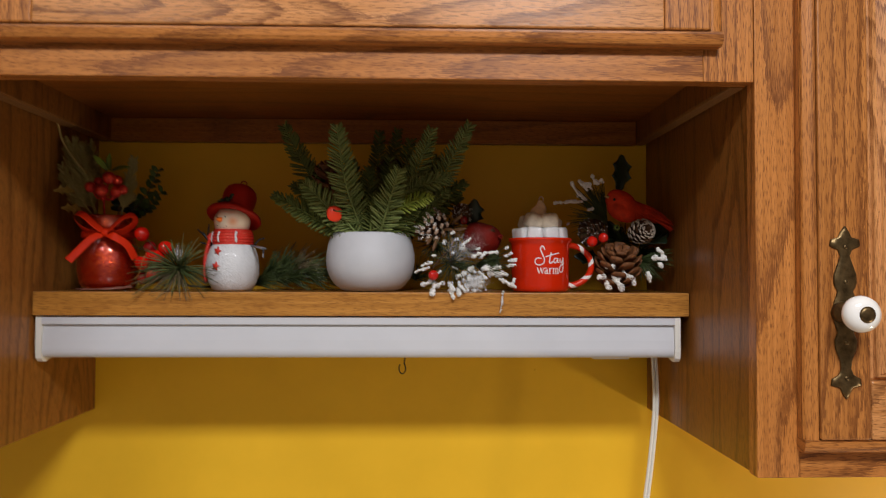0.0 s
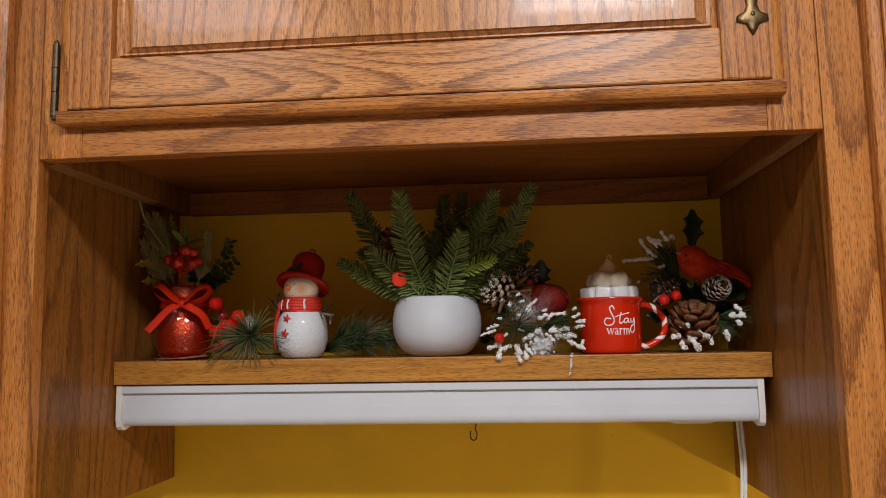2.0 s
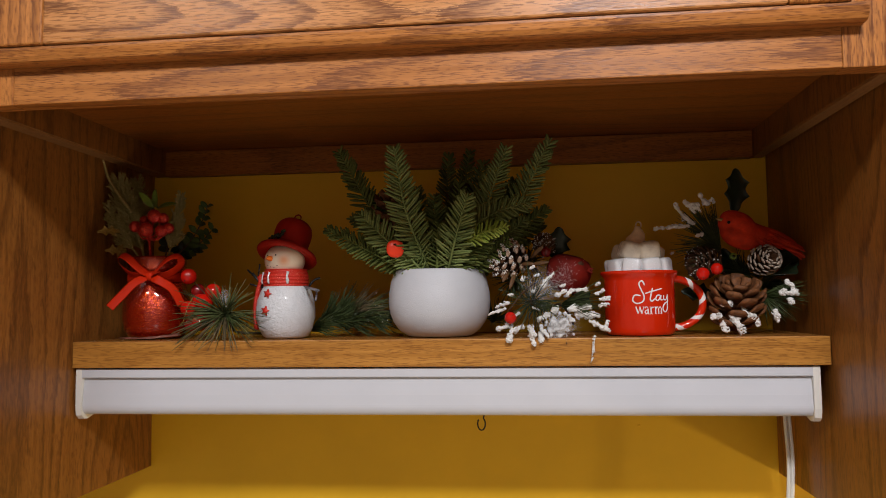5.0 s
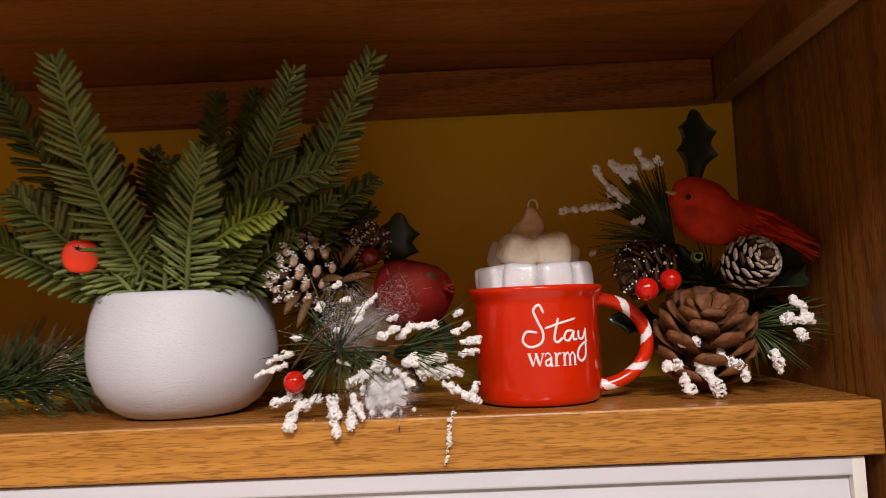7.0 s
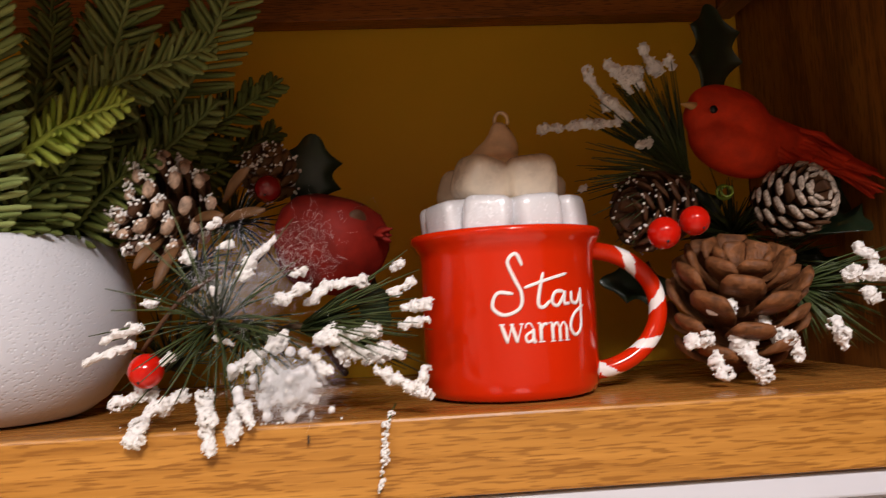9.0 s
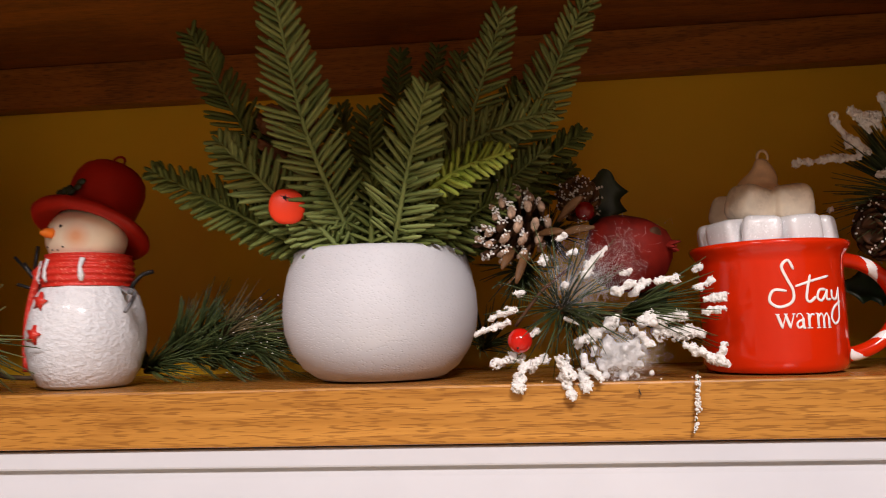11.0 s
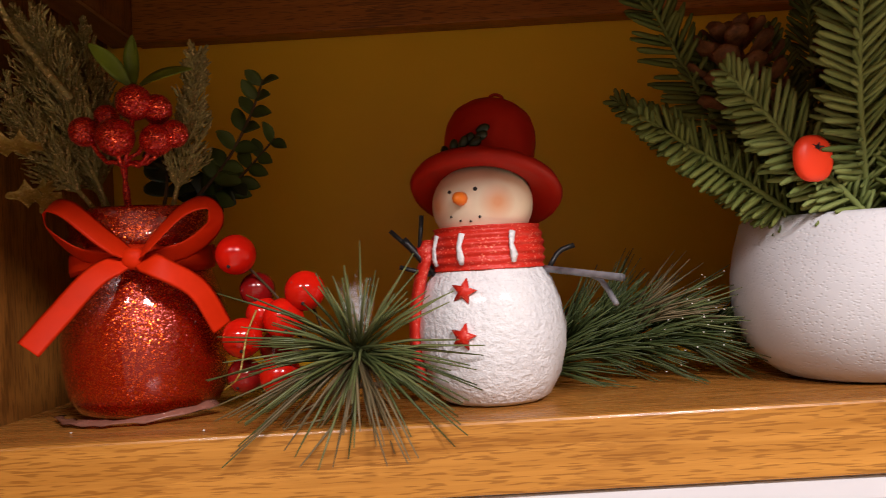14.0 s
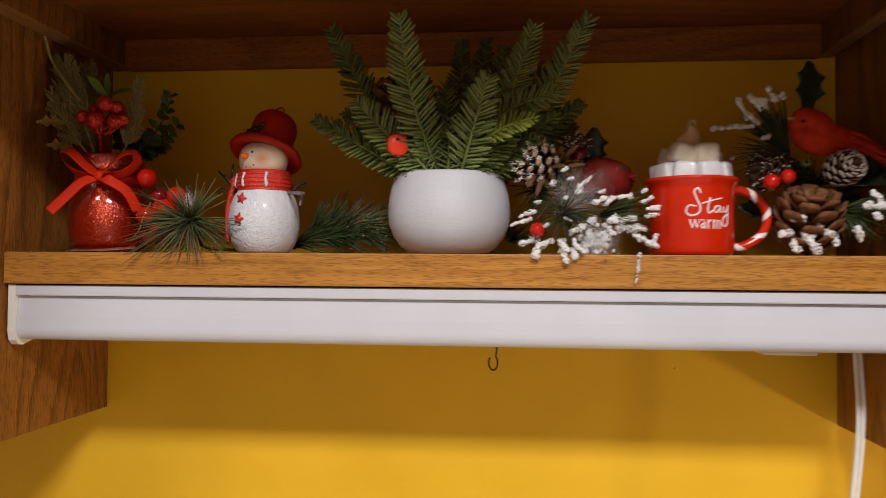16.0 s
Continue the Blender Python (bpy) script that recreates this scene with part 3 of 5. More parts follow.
for side, px, sx0, sx1, far in ((-1, LX, -0.4075, -0.3692, -0.80), (1, RX, 0.3892, 0.4295, 0.84)):
    cab = thing("wall_cabinet", ((px + far) / 2, 0.18, BOTTOM), "tall golden oak wall cabinet with a raised-panel door" + (" and porcelain knob" if side > 0 else " beside the niche"), "cabinet", "oak wall cabinets")
    a, b = sorted((px, px + side * 0.016))
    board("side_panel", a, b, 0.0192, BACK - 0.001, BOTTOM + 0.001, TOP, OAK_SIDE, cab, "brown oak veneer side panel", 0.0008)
    board("face_stile", sx0, sx1, 0.0, 0.019, BOTTOM, TOP, OAK_Z, cab, "", 0.001)
    a, b = sorted((far, px + side * 0.0165))
    board("bottom_panel", a, b, 0.0192, BACK - 0.001, BOTTOM + 0.012, BOTTOM + 0.024, OAK_UNDER, cab, "", 0)
    board("top_panel", a, b, 0.0192, BACK - 0.001, TOP - 0.012, TOP - 0.0005, OAK_UNDER, cab, "", 0)
    e0, e1 = sorted((far, far - side * 0.016))
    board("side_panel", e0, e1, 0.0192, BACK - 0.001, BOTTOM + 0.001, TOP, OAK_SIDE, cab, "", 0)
    f0, f1 = sorted((far, far - side * 0.04))
    board("face_stile", f0, f1, 0.0, 0.019, BOTTOM, TOP, OAK_Z, cab, "", 0.001)
    r0, r1 = (sx1, f0) if side > 0 else (f1, sx0)
    board("face_rail", r0 + 0.0002, r1 - 0.0002, 0.0, 0.019, BOTTOM + 0.0002, BOTTOM + 0.04, OAK_X, cab, "", 0.001)
    board("face_rail", r0 + 0.0002, r1 - 0.0002, 0.0, 0.019, TOP - 0.04, TOP, OAK_X, cab, "", 0.001)
    d0, d1 = (0.4268, 0.812) if side > 0 else (-0.772, -0.3975)
    dl = door_leaf(cab, d0, d1, BOTTOM + 0.0265, TOP - 0.02, 0.0475, 0.054)
    if side > 0:
        backplate(0.4632, 1.4885, -0.0198, dl)
        knob(0.4600, 1.4885, -0.0212, dl)

# ---- shelf, its light, cord and hook ----
shelf = thing("shelf", (0.0035, 0.27, SHELF_Z - 0.028), "thick golden oak shelf board fixed across the niche", "shelf")
board("board", LX + 0.001, RX - 0.001, SHELF_Y + 0.0042, BACK - 0.0005, SHELF_Z - 0.028, SHELF_Z - 0.0002, OAK_SHELF, shelf, "", 0.0004)
board("front_edging", LX + 0.001, RX - 0.001, SHELF_Y, SHELF_Y + 0.0040, SHELF_Z - 0.028, SHELF_Z, OAK_EDGE, shelf, "oak front edging strip", 0.0012)

light = thing("under_shelf_light", (0.0, 0.235, 1.417), "long white plastic strip light, switched off, under the shelf", "strip light")
part("cover", extrude([(0.1925, 1.4608), (0.1922, 1.4560), (0.1904, 1.4430), (0.1896, 1.4330)] + [(0.1976 - 0.0080 * math.cos(a), 1.4318 - 0.0098 * math.sin(a)) for a in np.linspace(0.05, 1.5, 22)] + [(0.214, 1.4240), (0.235, 1.430), (0.287, 1.447), (0.287, 1.4608)], 0, -0.3735, 0.3735), WHITE_PLASTIC, light, "white curved light cover", False)
board("housing", -0.3785, 0.3785, 0.188, 0.290, 1.4612, 1.4708, WHITE_PLASTIC, light, "", 0.0012)
cap = [(0.188, 1.4708), (0.1878, 1.430), (0.1895, 1.4215), (0.194, 1.4175), (0.200, 1.4168), (0.213, 1.420), (0.240, 1.4275), (0.291, 1.445), (0.291, 1.4708)]
part("end_cap", extrude(cap, 0, -0.3805, -0.3738), CREAM_PLASTIC, light, "slightly yellowed white end cap", False)
part("end_cap", extrude(cap, 0, 0.3738, 0.3805), CREAM_PLASTIC, light, "slightly yellowed white end cap", False)
board("junction_box", 0.300, 0.350, 0.300, 0.345, 1.408, 1.4718, CREAM_PLASTIC, light, "small white wiring box", 0.002)
s = Shape()
for d in (-0.0021, 0.0021):
    s.tube(curve([(0.3765 + d, 0.287, 1.450), (0.3775 + d, 0.281, 1.40), (0.3775 + d, 0.277, 1.35), (0.371 + d, 0.277, 1.28), (0.361 + d, 0.277, 1.20), (0.352 + d, 0.28, 1.08), (0.352 + d, 0.30, 0.95)], 24), 0.0021, 8)
part("power_cord", s, CREAM_PLASTIC, light, "white flat two-wire power cord")

s = Shape()
ring = [(0.0445 + 0.0045 * math.sin(a), 0.33, 1.3925 - 0.0075 * math.cos(a)) for a in np.linspace(-2.3, 2.6, 14)]
s.tube(curve([(0.0485, 0.33, 1.4722), (0.0485, 0.33, 1.43), (0.048, 0.33, 1.405)] + ring[::-1], 40), 0.0009, 6)
tagged(part("cup_hook", s, DARK_METAL), "small dark wire hook under the shelf", "hook")
s = Shape().ball((0.232, BACK, 1.386), (0.0018, 0.0008, 0.0018), 8, 6)
tagged(part("wall_screw", s, YELLOW), "tiny painted-over screw head in the yellow wall", "screw")


# ---- builders for greenery and trimmings ----
def needle(s, a, d, length, w, mat=0, up=(0, -1, 0), thick=None):
    """One blunt flat needle."""
    d = d.normalized()
    s.strap([a, a + d * length * 0.35, a + d * length * 0.8, a + d * length], [w * 0.6, w, w, w * 0.55], [(thick or w * 0.5)] * 4, up, 4, mat)


def fir_branch(parent, base, tip, bow, mat, spread=0.017, step=0.0037, face=(0.05, -1, 0.25)):
    """A flat fir sprig: a stem with a comb of needles to both sides and a shorter row on its face."""
    base, tip = Vector(base), Vector(tip)
    midp = (base + tip) / 2 + Vector(bow)
    L = (tip - base).length
    n = max(10, int(L / step))
    path = curve([base, midp, tip], n)
    s = Shape()
    s.strap(path, [0.0017 - 0.0009 * k / n for k in range(n + 1)], [0.0015 - 0.0008 * k / n for k in range(n + 1)], face, 6, 0)
    f0 = Vector(face).normalized()
    for k in range(2, n + 1):
        t = (path[k] - path[k - 1]).normalized()
        side = t.cross(f0).normalized()
        f = side.cross(t).normalized()
        u = k / n
        grow = min(1.0, 0.45 + 2.2 * u) * (1.0 if u < 0.5 else 1.0 - 0.55 * ((u - 0.5) / 0.5) ** 1.4)
        for q in (-1, 1):
            for row, (lift, size) in enumerate(((0.05, 1.0), (0.75, 0.62), (-0.45, 0.85))):
                if row == 1 and rnd.random() < 0.72 or row == 2 and rnd.random() < 0.25:
                    continue
                ang = radians(66 - 20 * u + rnd.uniform(-6, 6))
                d = t * math.cos(ang) + (side * q * (1 - 0.35 * row * row / 4) + f * (lift + rnd.uniform(-0.12, 0.12))).normalized() * math.sin(ang)
                d += Vector((0, 0, rnd.uniform(-0.06, 0.06)))
                needle(s, path[k] - t * rnd.uniform(0, 0.002), d, spread * 1.3 * size * grow * rnd.uniform(0.88, 1.08), 0.00128, 0, f, 0.0006)
    needle(s, path[-1], path[-1] - path[-2], 0.005, 0.001)
    return part("branch", s, mat, parent)


def pine_cone(parent, c, axis, length, radius, mat, tip_mat=None, count=70, openness=0.6, name="pine_cone", label="", scale_w=1.0, tip_from=0.74, thick=0.0011, frost=0, blunt=0.32):
    """Overlapping woody scales in a spiral round an axis, which points to the cone's tip."""
    ax = Vector(axis).normalized()
    e1 = ax.orthogonal().normalized()
    e2 = ax.cross(e1)
    c = Vector(c)
    s, scales = Shape(), []
    s.tube([c - ax * length * 0.45, c, c + ax * length * 0.4], [radius * 0.28, radius * 0.36, radius * 0.12], 8, 0)
    for k in range(count):
        u = (k + 0.5) / count
        a = k * 2.39996 + rnd.uniform(-0.08, 0.08)
        rad = e1 * math.cos(a) + e2 * math.sin(a)
        prof = math.sin(math.pi * (0.16 + 0.80 * u)) ** 0.7
        root = c + ax * (length * (-0.45 + 0.85 * u)) + rad * radius * 0.2 * prof
        out = (rad * openness + ax * (1 - openness) * (0.5 + u)).normalized()
        ln = radius * (0.85 * prof + 0.12) * rnd.uniform(0.92, 1.06)
        w = radius * 0.34 * (0.45 + 0.55 * prof) * scale_w
        back = (ax * 0.18 - rad * 0.02) * ln * (1 if openness < 0.8 else -0.4)
        pts = [root, root + out * ln * 0.4, root + out * ln * 0.75 + back * 0.3, root + out * ln * 0.93 + back * 0.8, root + out * ln + back * 1.3]
        ws, th = [w * 0.35, w * 0.7, w, w * 0.95, w * blunt], [thick * 0.6, thick * 0.8, thick * 1.2, thick * (1.3 + blunt), thick * (0.5 + blunt)]
        q = Shape().strap(pts, ws, th, ax, 8, 0)
        if tip_mat and rnd.random() < 0.9:
            for i in range(16 if tip_from < 0.8 else 24, len(q.f)):
                q.m[i] = 1
            q.m[32] = 0
        scales.append(q)
    cone = part(name, s, mat, parent, label)
    if frost:
        f = Shape()
        for q in scales:
            tip = Vector(q.v[-4])
            if tip.y < c.y + 0.004:
                if rnd.random() < 0.25:
                    continue
                for i in range(rnd.randint(frost, frost * 3)):
                    bead(f, tip + (c - tip) * rnd.uniform(-0.05, 0.20) + Vector((rnd.gauss(0, 0.0011), rnd.gauss(0, 0.0008), rnd.gauss(0, 0.0011))), 0.00062)
        tagged(part("frost", f, SNOW, cone, "white frost beads"), kind="stuff")
    for q in scales:
        part("scale", q, [mat, tip_mat] if tip_mat else mat, cone)
    return cone


def bead(s, c, r, mat=0):
    a = rnd.uniform(0, 1.2)
    s.ball(c, r * rnd.uniform(0.8, 1.25), 5, 4, mat, Euler((a, a * 2, a * 3)).to_matrix())


def snow_run(s, a, b, r, size=0.0009, mat=0, n=None):
    """Artificial snow: uneven lumps of beads along a needle."""
    a, b = Vector(a), Vector(b)
    L = (b - a).length
    n = n or int(190 * L / 0.01 * (r / 0.0022) ** 1.2)
    lumps = [(u, jitter((0, 0, 0), r * 0.55), r * rnd.uniform(0.35, 1.0)) for u in [rnd.random() for k in range(max(3, int(L / 0.0026)))]]
    for i in range(n):
        if i % 3 == 0:
            u, off, k = rnd.random(), Vector((0, 0, 0)), r * 0.45
        else:
            u, off, k = rnd.choice(lumps)
        bead(s, a + (b - a) * u + off + Vector((rnd.gauss(0, 1), rnd.gauss(0, 1), rnd.gauss(0, 1))).normalized() * k, size * 0.80 * rnd.uniform(0.7, 1.3), mat)


def tuft(parent, c, aim, spread, count, lo, hi, mat, name="needle_tuft", w=0.00042, label="", sag=0.1):
    """Long thin needles from one point, round an aim; returns the part and the tips."""
    aim = Vector(aim)
    s, tips = Shape(), []
    for i in range(count):
        d = Vector((rnd.gauss(0, 1), rnd.gauss(0, 1), rnd.gauss(0, 1))).normalized()
        d = (aim.normalized() + d * spread).normalized() if aim.length > 0 else d
        ln = rnd.uniform(lo, hi)
        root = jitter(c, 0.0018)
        end = root + d * ln + Vector((0, 0, -sag * ln * rnd.random()))
        m = (root + end) / 2 + Vector((0, 0, 0.04 * ln))
        end.z = max(end.z, 1.5006 if end.y > 0.183 else 1.474)
        if root.y > 0.183 > end.y and end.z < 1.5:
            end.z = max(end.z, 1.490)
        s.strap([root, m, end], [w, w, w * 0.35], [w, w, w * 0.35], (0.2, -1, 0.1), 4, 0)
        tips.append((root, end))
    return part(name, s, mat, parent, label), tips


def holly(parent, base, tip, width, face, mat, spikes=3, name="leaf", label="", curl=0.15, teeth=0.36):
    """A toothed leaf with a midrib and a slight fold; thin but solid."""
    base, tip, face = Vector(base), Vector(tip), Vector(face).normalized()
    t = tip - base
    L = t.length
    t.normalize()
    side = t.cross(face).normalized()
    f = side.cross(t)
    n = 42
    s = Shape()
    for layer in (0, 1):
        for k in range(n + 1):
            u = k / n
            w = width / 2 * math.sin(math.pi * min(1, 0.06 + 0.93 * u)) ** 0.75
            tooth = abs((u * spikes * 1.0) % 1 - 0.5) * 2
            w *= 1 - teeth + teeth * (tooth ** 1.7) if spikes else 1
            mid = base + t * L * u - f * curl * L * (u - 0.5) ** 2
            for q in (-1, -0.5, 0, 0.5, 1):
                s.v.append(tuple(mid + side * w * q + f * (w * 0.35 * abs(q) + (0.0004 if layer else -0.0001) + (0.0005 if q == 0 and layer else 0))))
    row, lay = 5, 5 * (n + 1)
    for k in range(n):
        for i in range(4):
            a = k * row + i
            s.f.append((a, a + 1, a + row + 1, a + row))
            s.f.append((lay + a, lay + a + row, lay + a + row + 1, lay + a + 1))
        for i in (0, 4):
            a = k * row + i
            s.f.append((a, a + row, lay + a + row, lay + a))
    s.m = [0] * len(s.f)
    return part(name, s, mat, parent, label)


def berry(parent, c, r, mat=None, name="berry", label="", calyx=True):
    s = Shape().ball(c, r, 20, 14)
    if calyx:
        s.ball(Vector(c) + Vector((rnd.uniform(-0.3, 0.3), -0.75, -0.55)).normalized() * r * 0.98, r * 0.10, 6, 4, 1)
    return part(name, s, [mat or BERRY, BLACK], parent, label)


def fluff(parent, c, r, count, label="wisps of white cotton fibre"):
    s = Shape()
    for i in range(count):
        p = Vector(c) + Vector((rnd.gauss(0, 0.5) * r[0], rnd.gauss(0, 0.5) * r[1], rnd.gauss(0, 0.5) * r[2]))
        pts = [p]
        for k in range(3):
            p = p + Vector((rnd.gauss(0, 1), rnd.gauss(0, 1), rnd.gauss(0, 1))).normalized() * r[0] * rnd.uniform(0.25, 0.5)
            p.z = max(p.z, SHELF_Z + 0.001)
            pts.append(p)
        s.tube(curve(pts, 6), 0.000018, 3)
    return part("cotton", s, FLUFF, parent, label)


def fused(shape, voxel, passes):
    """The shape's lumps grown into one closed skin."""
    tmp = part("fused_core", shape, FIBRE_CORE)
    fuse = tmp.modifiers.new("fuse", "REMESH")
    fuse.mode, fuse.voxel_size = "VOXEL", voxel
    ease = tmp.modifiers.new("ease", "SMOOTH")
    ease.iterations, ease.factor = passes, 0.5
    dg = bpy.context.evaluated_depsgraph_get()
    me = tmp.evaluated_get(dg).to_mesh()
    at = tmp.location.copy()
    out = Shape().add([v.co + at for v in me.vertices], [tuple(f.vertices) for f in me.polygons])
    tmp.evaluated_get(dg).to_mesh_clear()
    bpy.data.objects.remove(tmp)
    return out


def layout(ox, xa, xb, oz, za, zb, eye):
    """Plan sheets: a sheet's grid stands upright at y = 0.22 and is carried from there to the depth y."""
    def place(u, v, y):
        k = (y - eye[1]) / (0.22 - eye[1])
        return Vector((eye[0] + (ox + xa * u + xb * v - eye[0]) * k, y, eye[2] + (oz + za * u + zb * v - eye[2]) * k))
    return place


W = layout(-0.3967, 0.0002437, -0.0000103, 1.6921, -0.0000137, -0.0002417, (-0.2099, -0.1052, 1.5611))
Q = layout(-0.0890, 0.0003300, -0.0000100, 1.74775, -0.0000156, -0.0003269, (0.1727, -0.2183, 1.5537))
R = layout(0.02036, 0.0002289, -0.0000151, 1.6675, -0.0000078, -0.0002258, (0.1689, -0.0821, 1.5372))

# ---- glitter jar with its bow and sprigs ----
JX, JY = -0.323, 0.252
jar = thing("glitter_jar", (JX, JY, SHELF_Z), "squat red glitter glass jar tied with a satin bow", "jar")
s = Shape().lathe((JX, JY, SHELF_Z + 0.001), [(0.0, 0.0), (0.026, 0.0), (0.031, 0.0025), (0.0350, 0.010), (0.0372, 0.022), (0.0375, 0.034), (0.0362, 0.046), (0.0335, 0.055), (0.0312, 0.061), (0.0305, 0.067),
                                             (0.0308, 0.074), (0.0325, 0.0765), (0.0328, 0.080), (0.0315, 0.0825), (0.0325, 0.086), (0.0325, 0.091), (0.0315, 0.0925), (0.0300, 0.092), (0.0295, 0.086), (0.0290, 0.066), (0.0, 0.060)], 56)
part("jar_body", s, JAR_RED, jar, "red glitter-coated glass with a threaded neck")
s = Shape()
band = [(JX + 0.0318 * math.cos(a), JY + 0.0318 * math.sin(a), SHELF_Z + 0.0705 + 0.0015 * math.sin(3 * a)) for a in np.linspace(0, 2 * math.pi, 41)]
s.strap(band, 0.0052, 0.0005, [(p[0] - JX, p[1] - JY, 0) for p in band], 6)
part("ribbon_band", s, RIBBON, jar, "red satin ribbon round the neck")
KX, KY, KZ = JX + 0.011, JY - 0.0365, SHELF_Z + 0.070


def bow_strip(points, ups, name, w=0.0052):
    path = curve(points, 70)
    us = curve(ups, 70)
    taper = [w * min(1.0, 0.5 + k / 14, 0.5 + (70 - k) / 14) if len(points) > 4 else w * min(1.0, 0.45 + k / 24) for k in range(71)]
    part(name, Shape().strap(path, taper, 0.0003, us, 8), RIBBON, jar)


K = lambda dx, dy, dz: (KX + dx, KY + dy, KZ + dz)
bow_strip([K(0, 0, 0), K(-0.010, -0.007, 0.009), K(-0.024, -0.008, 0.0215), K(-0.0345, -0.003, 0.0235), K(-0.0375, 0.001, 0.0150), K(-0.024, 0.003, 0.0030), K(0, 0.001, -0.001)],
          [(0.4, -0.7, 0.6), (0.5, -0.65, 0.6), (0.2, -0.65, 0.75), (-0.5, -0.5, 0.7), (-0.85, -0.45, -0.2), (-0.35, -0.6, -0.75), (0, -0.8, -0.6)], "bow_loop", 0.0051)
bow_strip([K(0, 0, 0), K(0.010, -0.007, 0.007), K(0.023, -0.007, 0.0185), K(0.0320, -0.002, 0.0215), K(0.0330, 0.003, 0.0130), K(0.020, 0.004, 0.0030), K(0, 0.001, -0.001)],
          [(-0.4, -0.7, 0.6), (-0.5, -0.65, 0.6), (-0.2, -0.65, 0.75), (0.5, -0.5, 0.7), (0.85, -0.45, -0.2), (0.35, -0.6, -0.75), (0, -0.8, -0.6)], "bow_loop", 0.0051)
bow_strip([K(0, -0.001, 0), K(-0.012, -0.010, -0.006), K(-0.025, -0.018, -0.022), K(-0.034, -0.024, -0.034)], [(0.2, -0.8, 0.6), (0.3, -0.8, 0.5), (0.3, -0.85, 0.4), (0.2, -0.9, 0.3)], "bow_tail")
bow_strip([K(0, -0.001, 0), K(0.012, -0.008, -0.004), K(0.026, -0.002, -0.014), K(0.034, 0.004, -0.031)], [(-0.2, -0.8, 0.6), (-0.3, -0.8, 0.6), (0.5, -0.8, 0.4), (0.7, -0.7, 0.2)], "bow_tail")
part("bow_knot", Shape().ball(K(0, -0.002, 0), (0.0050, 0.0042, 0.0048), 20, 14, 0, None, 0.85), RIBBON, jar)
s = Shape()
film = []
for k in range(22):
    u = k / 21
    a = radians(-158 + 128 * u)
    film.append((JX + 0.0385 * math.cos(a) + 0.012 * max(0, u - 0.7), JY + 0.0385 * math.sin(a), SHELF_Z + 0.0022 + 0.010 * max(0, u - 0.6) ** 1.3 + 0.0004 * rnd.random()))
s.strap(film, [rnd.uniform(0.0012, 0.0036) for k in range(22)], [0.0003] * 22, (0.3, -0.6, 1), 6)
tagged(part("film_scrap", s, PLASTIC_FILM), "crumpled cloudy scrap of film under the jar's edge", "scrap")

pick = thing("berry_sprig", (JX, JY, SHELF_Z + 0.062), "artificial sprig of glitter berries, frosted cedar and leaves", "artificial plant")
crown = Vector((JX + 0.008, JY - 0.028, SHELF_Z + 0.080))
for px, py, r, dy in ((357, 206, 0.0078, 0.0), (325, 268, 0.0082, -0.004), (268, 258, 0.0066, 0.002), (396, 218, 0.0066, 0.004), (396, 273, 0.0070, 0.0), (426, 262, 0.0062, 0.004), (305, 232, 0.0056, 0.010)):
    c = W(px, py, 0.222 + dy)
    berry(pick, c, r, BALL_RED, "glitter_berry", "", False)
    b = Vector(W(338, 330, 0.226))
    part("berry_stem", Shape().tube(curve([Vector(c), (Vector(c) + b) / 2 + Vector((0, 0, -0.004)), b, Vector((JX, JY - 0.01, SHELF_Z + 0.064))], 8), 0.0011, 6), BALL_RED, pick)


def plume(base, tip, bow, width, count, mat, seed):
    """A feathery frosted cedar frond."""
    r2 = random.Random(seed)
    base, tip = Vector(base), Vector(tip)
    path = curve([base, (base + tip) / 2 + Vector(bow), tip], 24)
    s = Shape()
    s.tube(path, [0.0012 - 0.0008 * k / 24 for k in range(25)], 5)
    for i in range(count):
        k = r2.randint(3, 23)
        u = k / 24
        t = (path[k + 1] - path[k]).normalized()
        sd = t.cross(Vector((0, -1, 0.1))).normalized() * (1 if i % 2 else -1)
        d = (t * 1.1 + sd * r2.uniform(0.35, 0.8) + Vector((0, r2.uniform(-0.5, 0.5), 0))).normalized()
        ln = width * (1.1 - 0.75 * u) * r2.uniform(0.6, 1.1)
        a = path[k]
        s.strap([a, a + d * ln * 0.5 + t * ln * 0.06, a + d * ln + t * ln * 0.2], [0.0006, 0.0006, 0.0003], 0.0005, (0, -1, 0), 4)
        for q in range(8):
            p = a + d * ln * (0.18 + 0.11 * q)
            dd = (d + sd * r2.uniform(-0.8, 0.8) + Vector((0, r2.uniform(-0.6, 0.6), r2.uniform(-0.2, 0.4)))).normalized()
            s.strap([p, p + dd * ln * 0.12, p + dd * ln * 0.22], [0.0005, 0.0006, 0.0002], 0.0004, (0, -1, 0), 4)
    return part("cedar_frond", s, mat, pick, "frosted olive cedar frond")


plume(W(300, 390, 0.250), W(165, 60, 0.245), (-0.002, 0.0, 0.004), 0.034, 210, CEDAR, 3)
plume(W(290, 395, 0.262), W(240, 80, 0.272), (0.0, 0.0, 0.0), 0.030, 170, CEDAR, 4)
plume(W(280, 395, 0.240), W(118, 165, 0.240), (-0.004, 0.0, 0.0), 0.022, 110, CEDAR, 8)
plume(W(295, 395, 0.256), W(205, 190, 0.256), (0.0, 0.0, 0.0), 0.024, 110, CEDAR, 9)
plume(W(418, 395, 0.240), W(462, 115, 0.242), (0.002, 0.0, 0.0), 0.019, 190, CEDAR, 5)
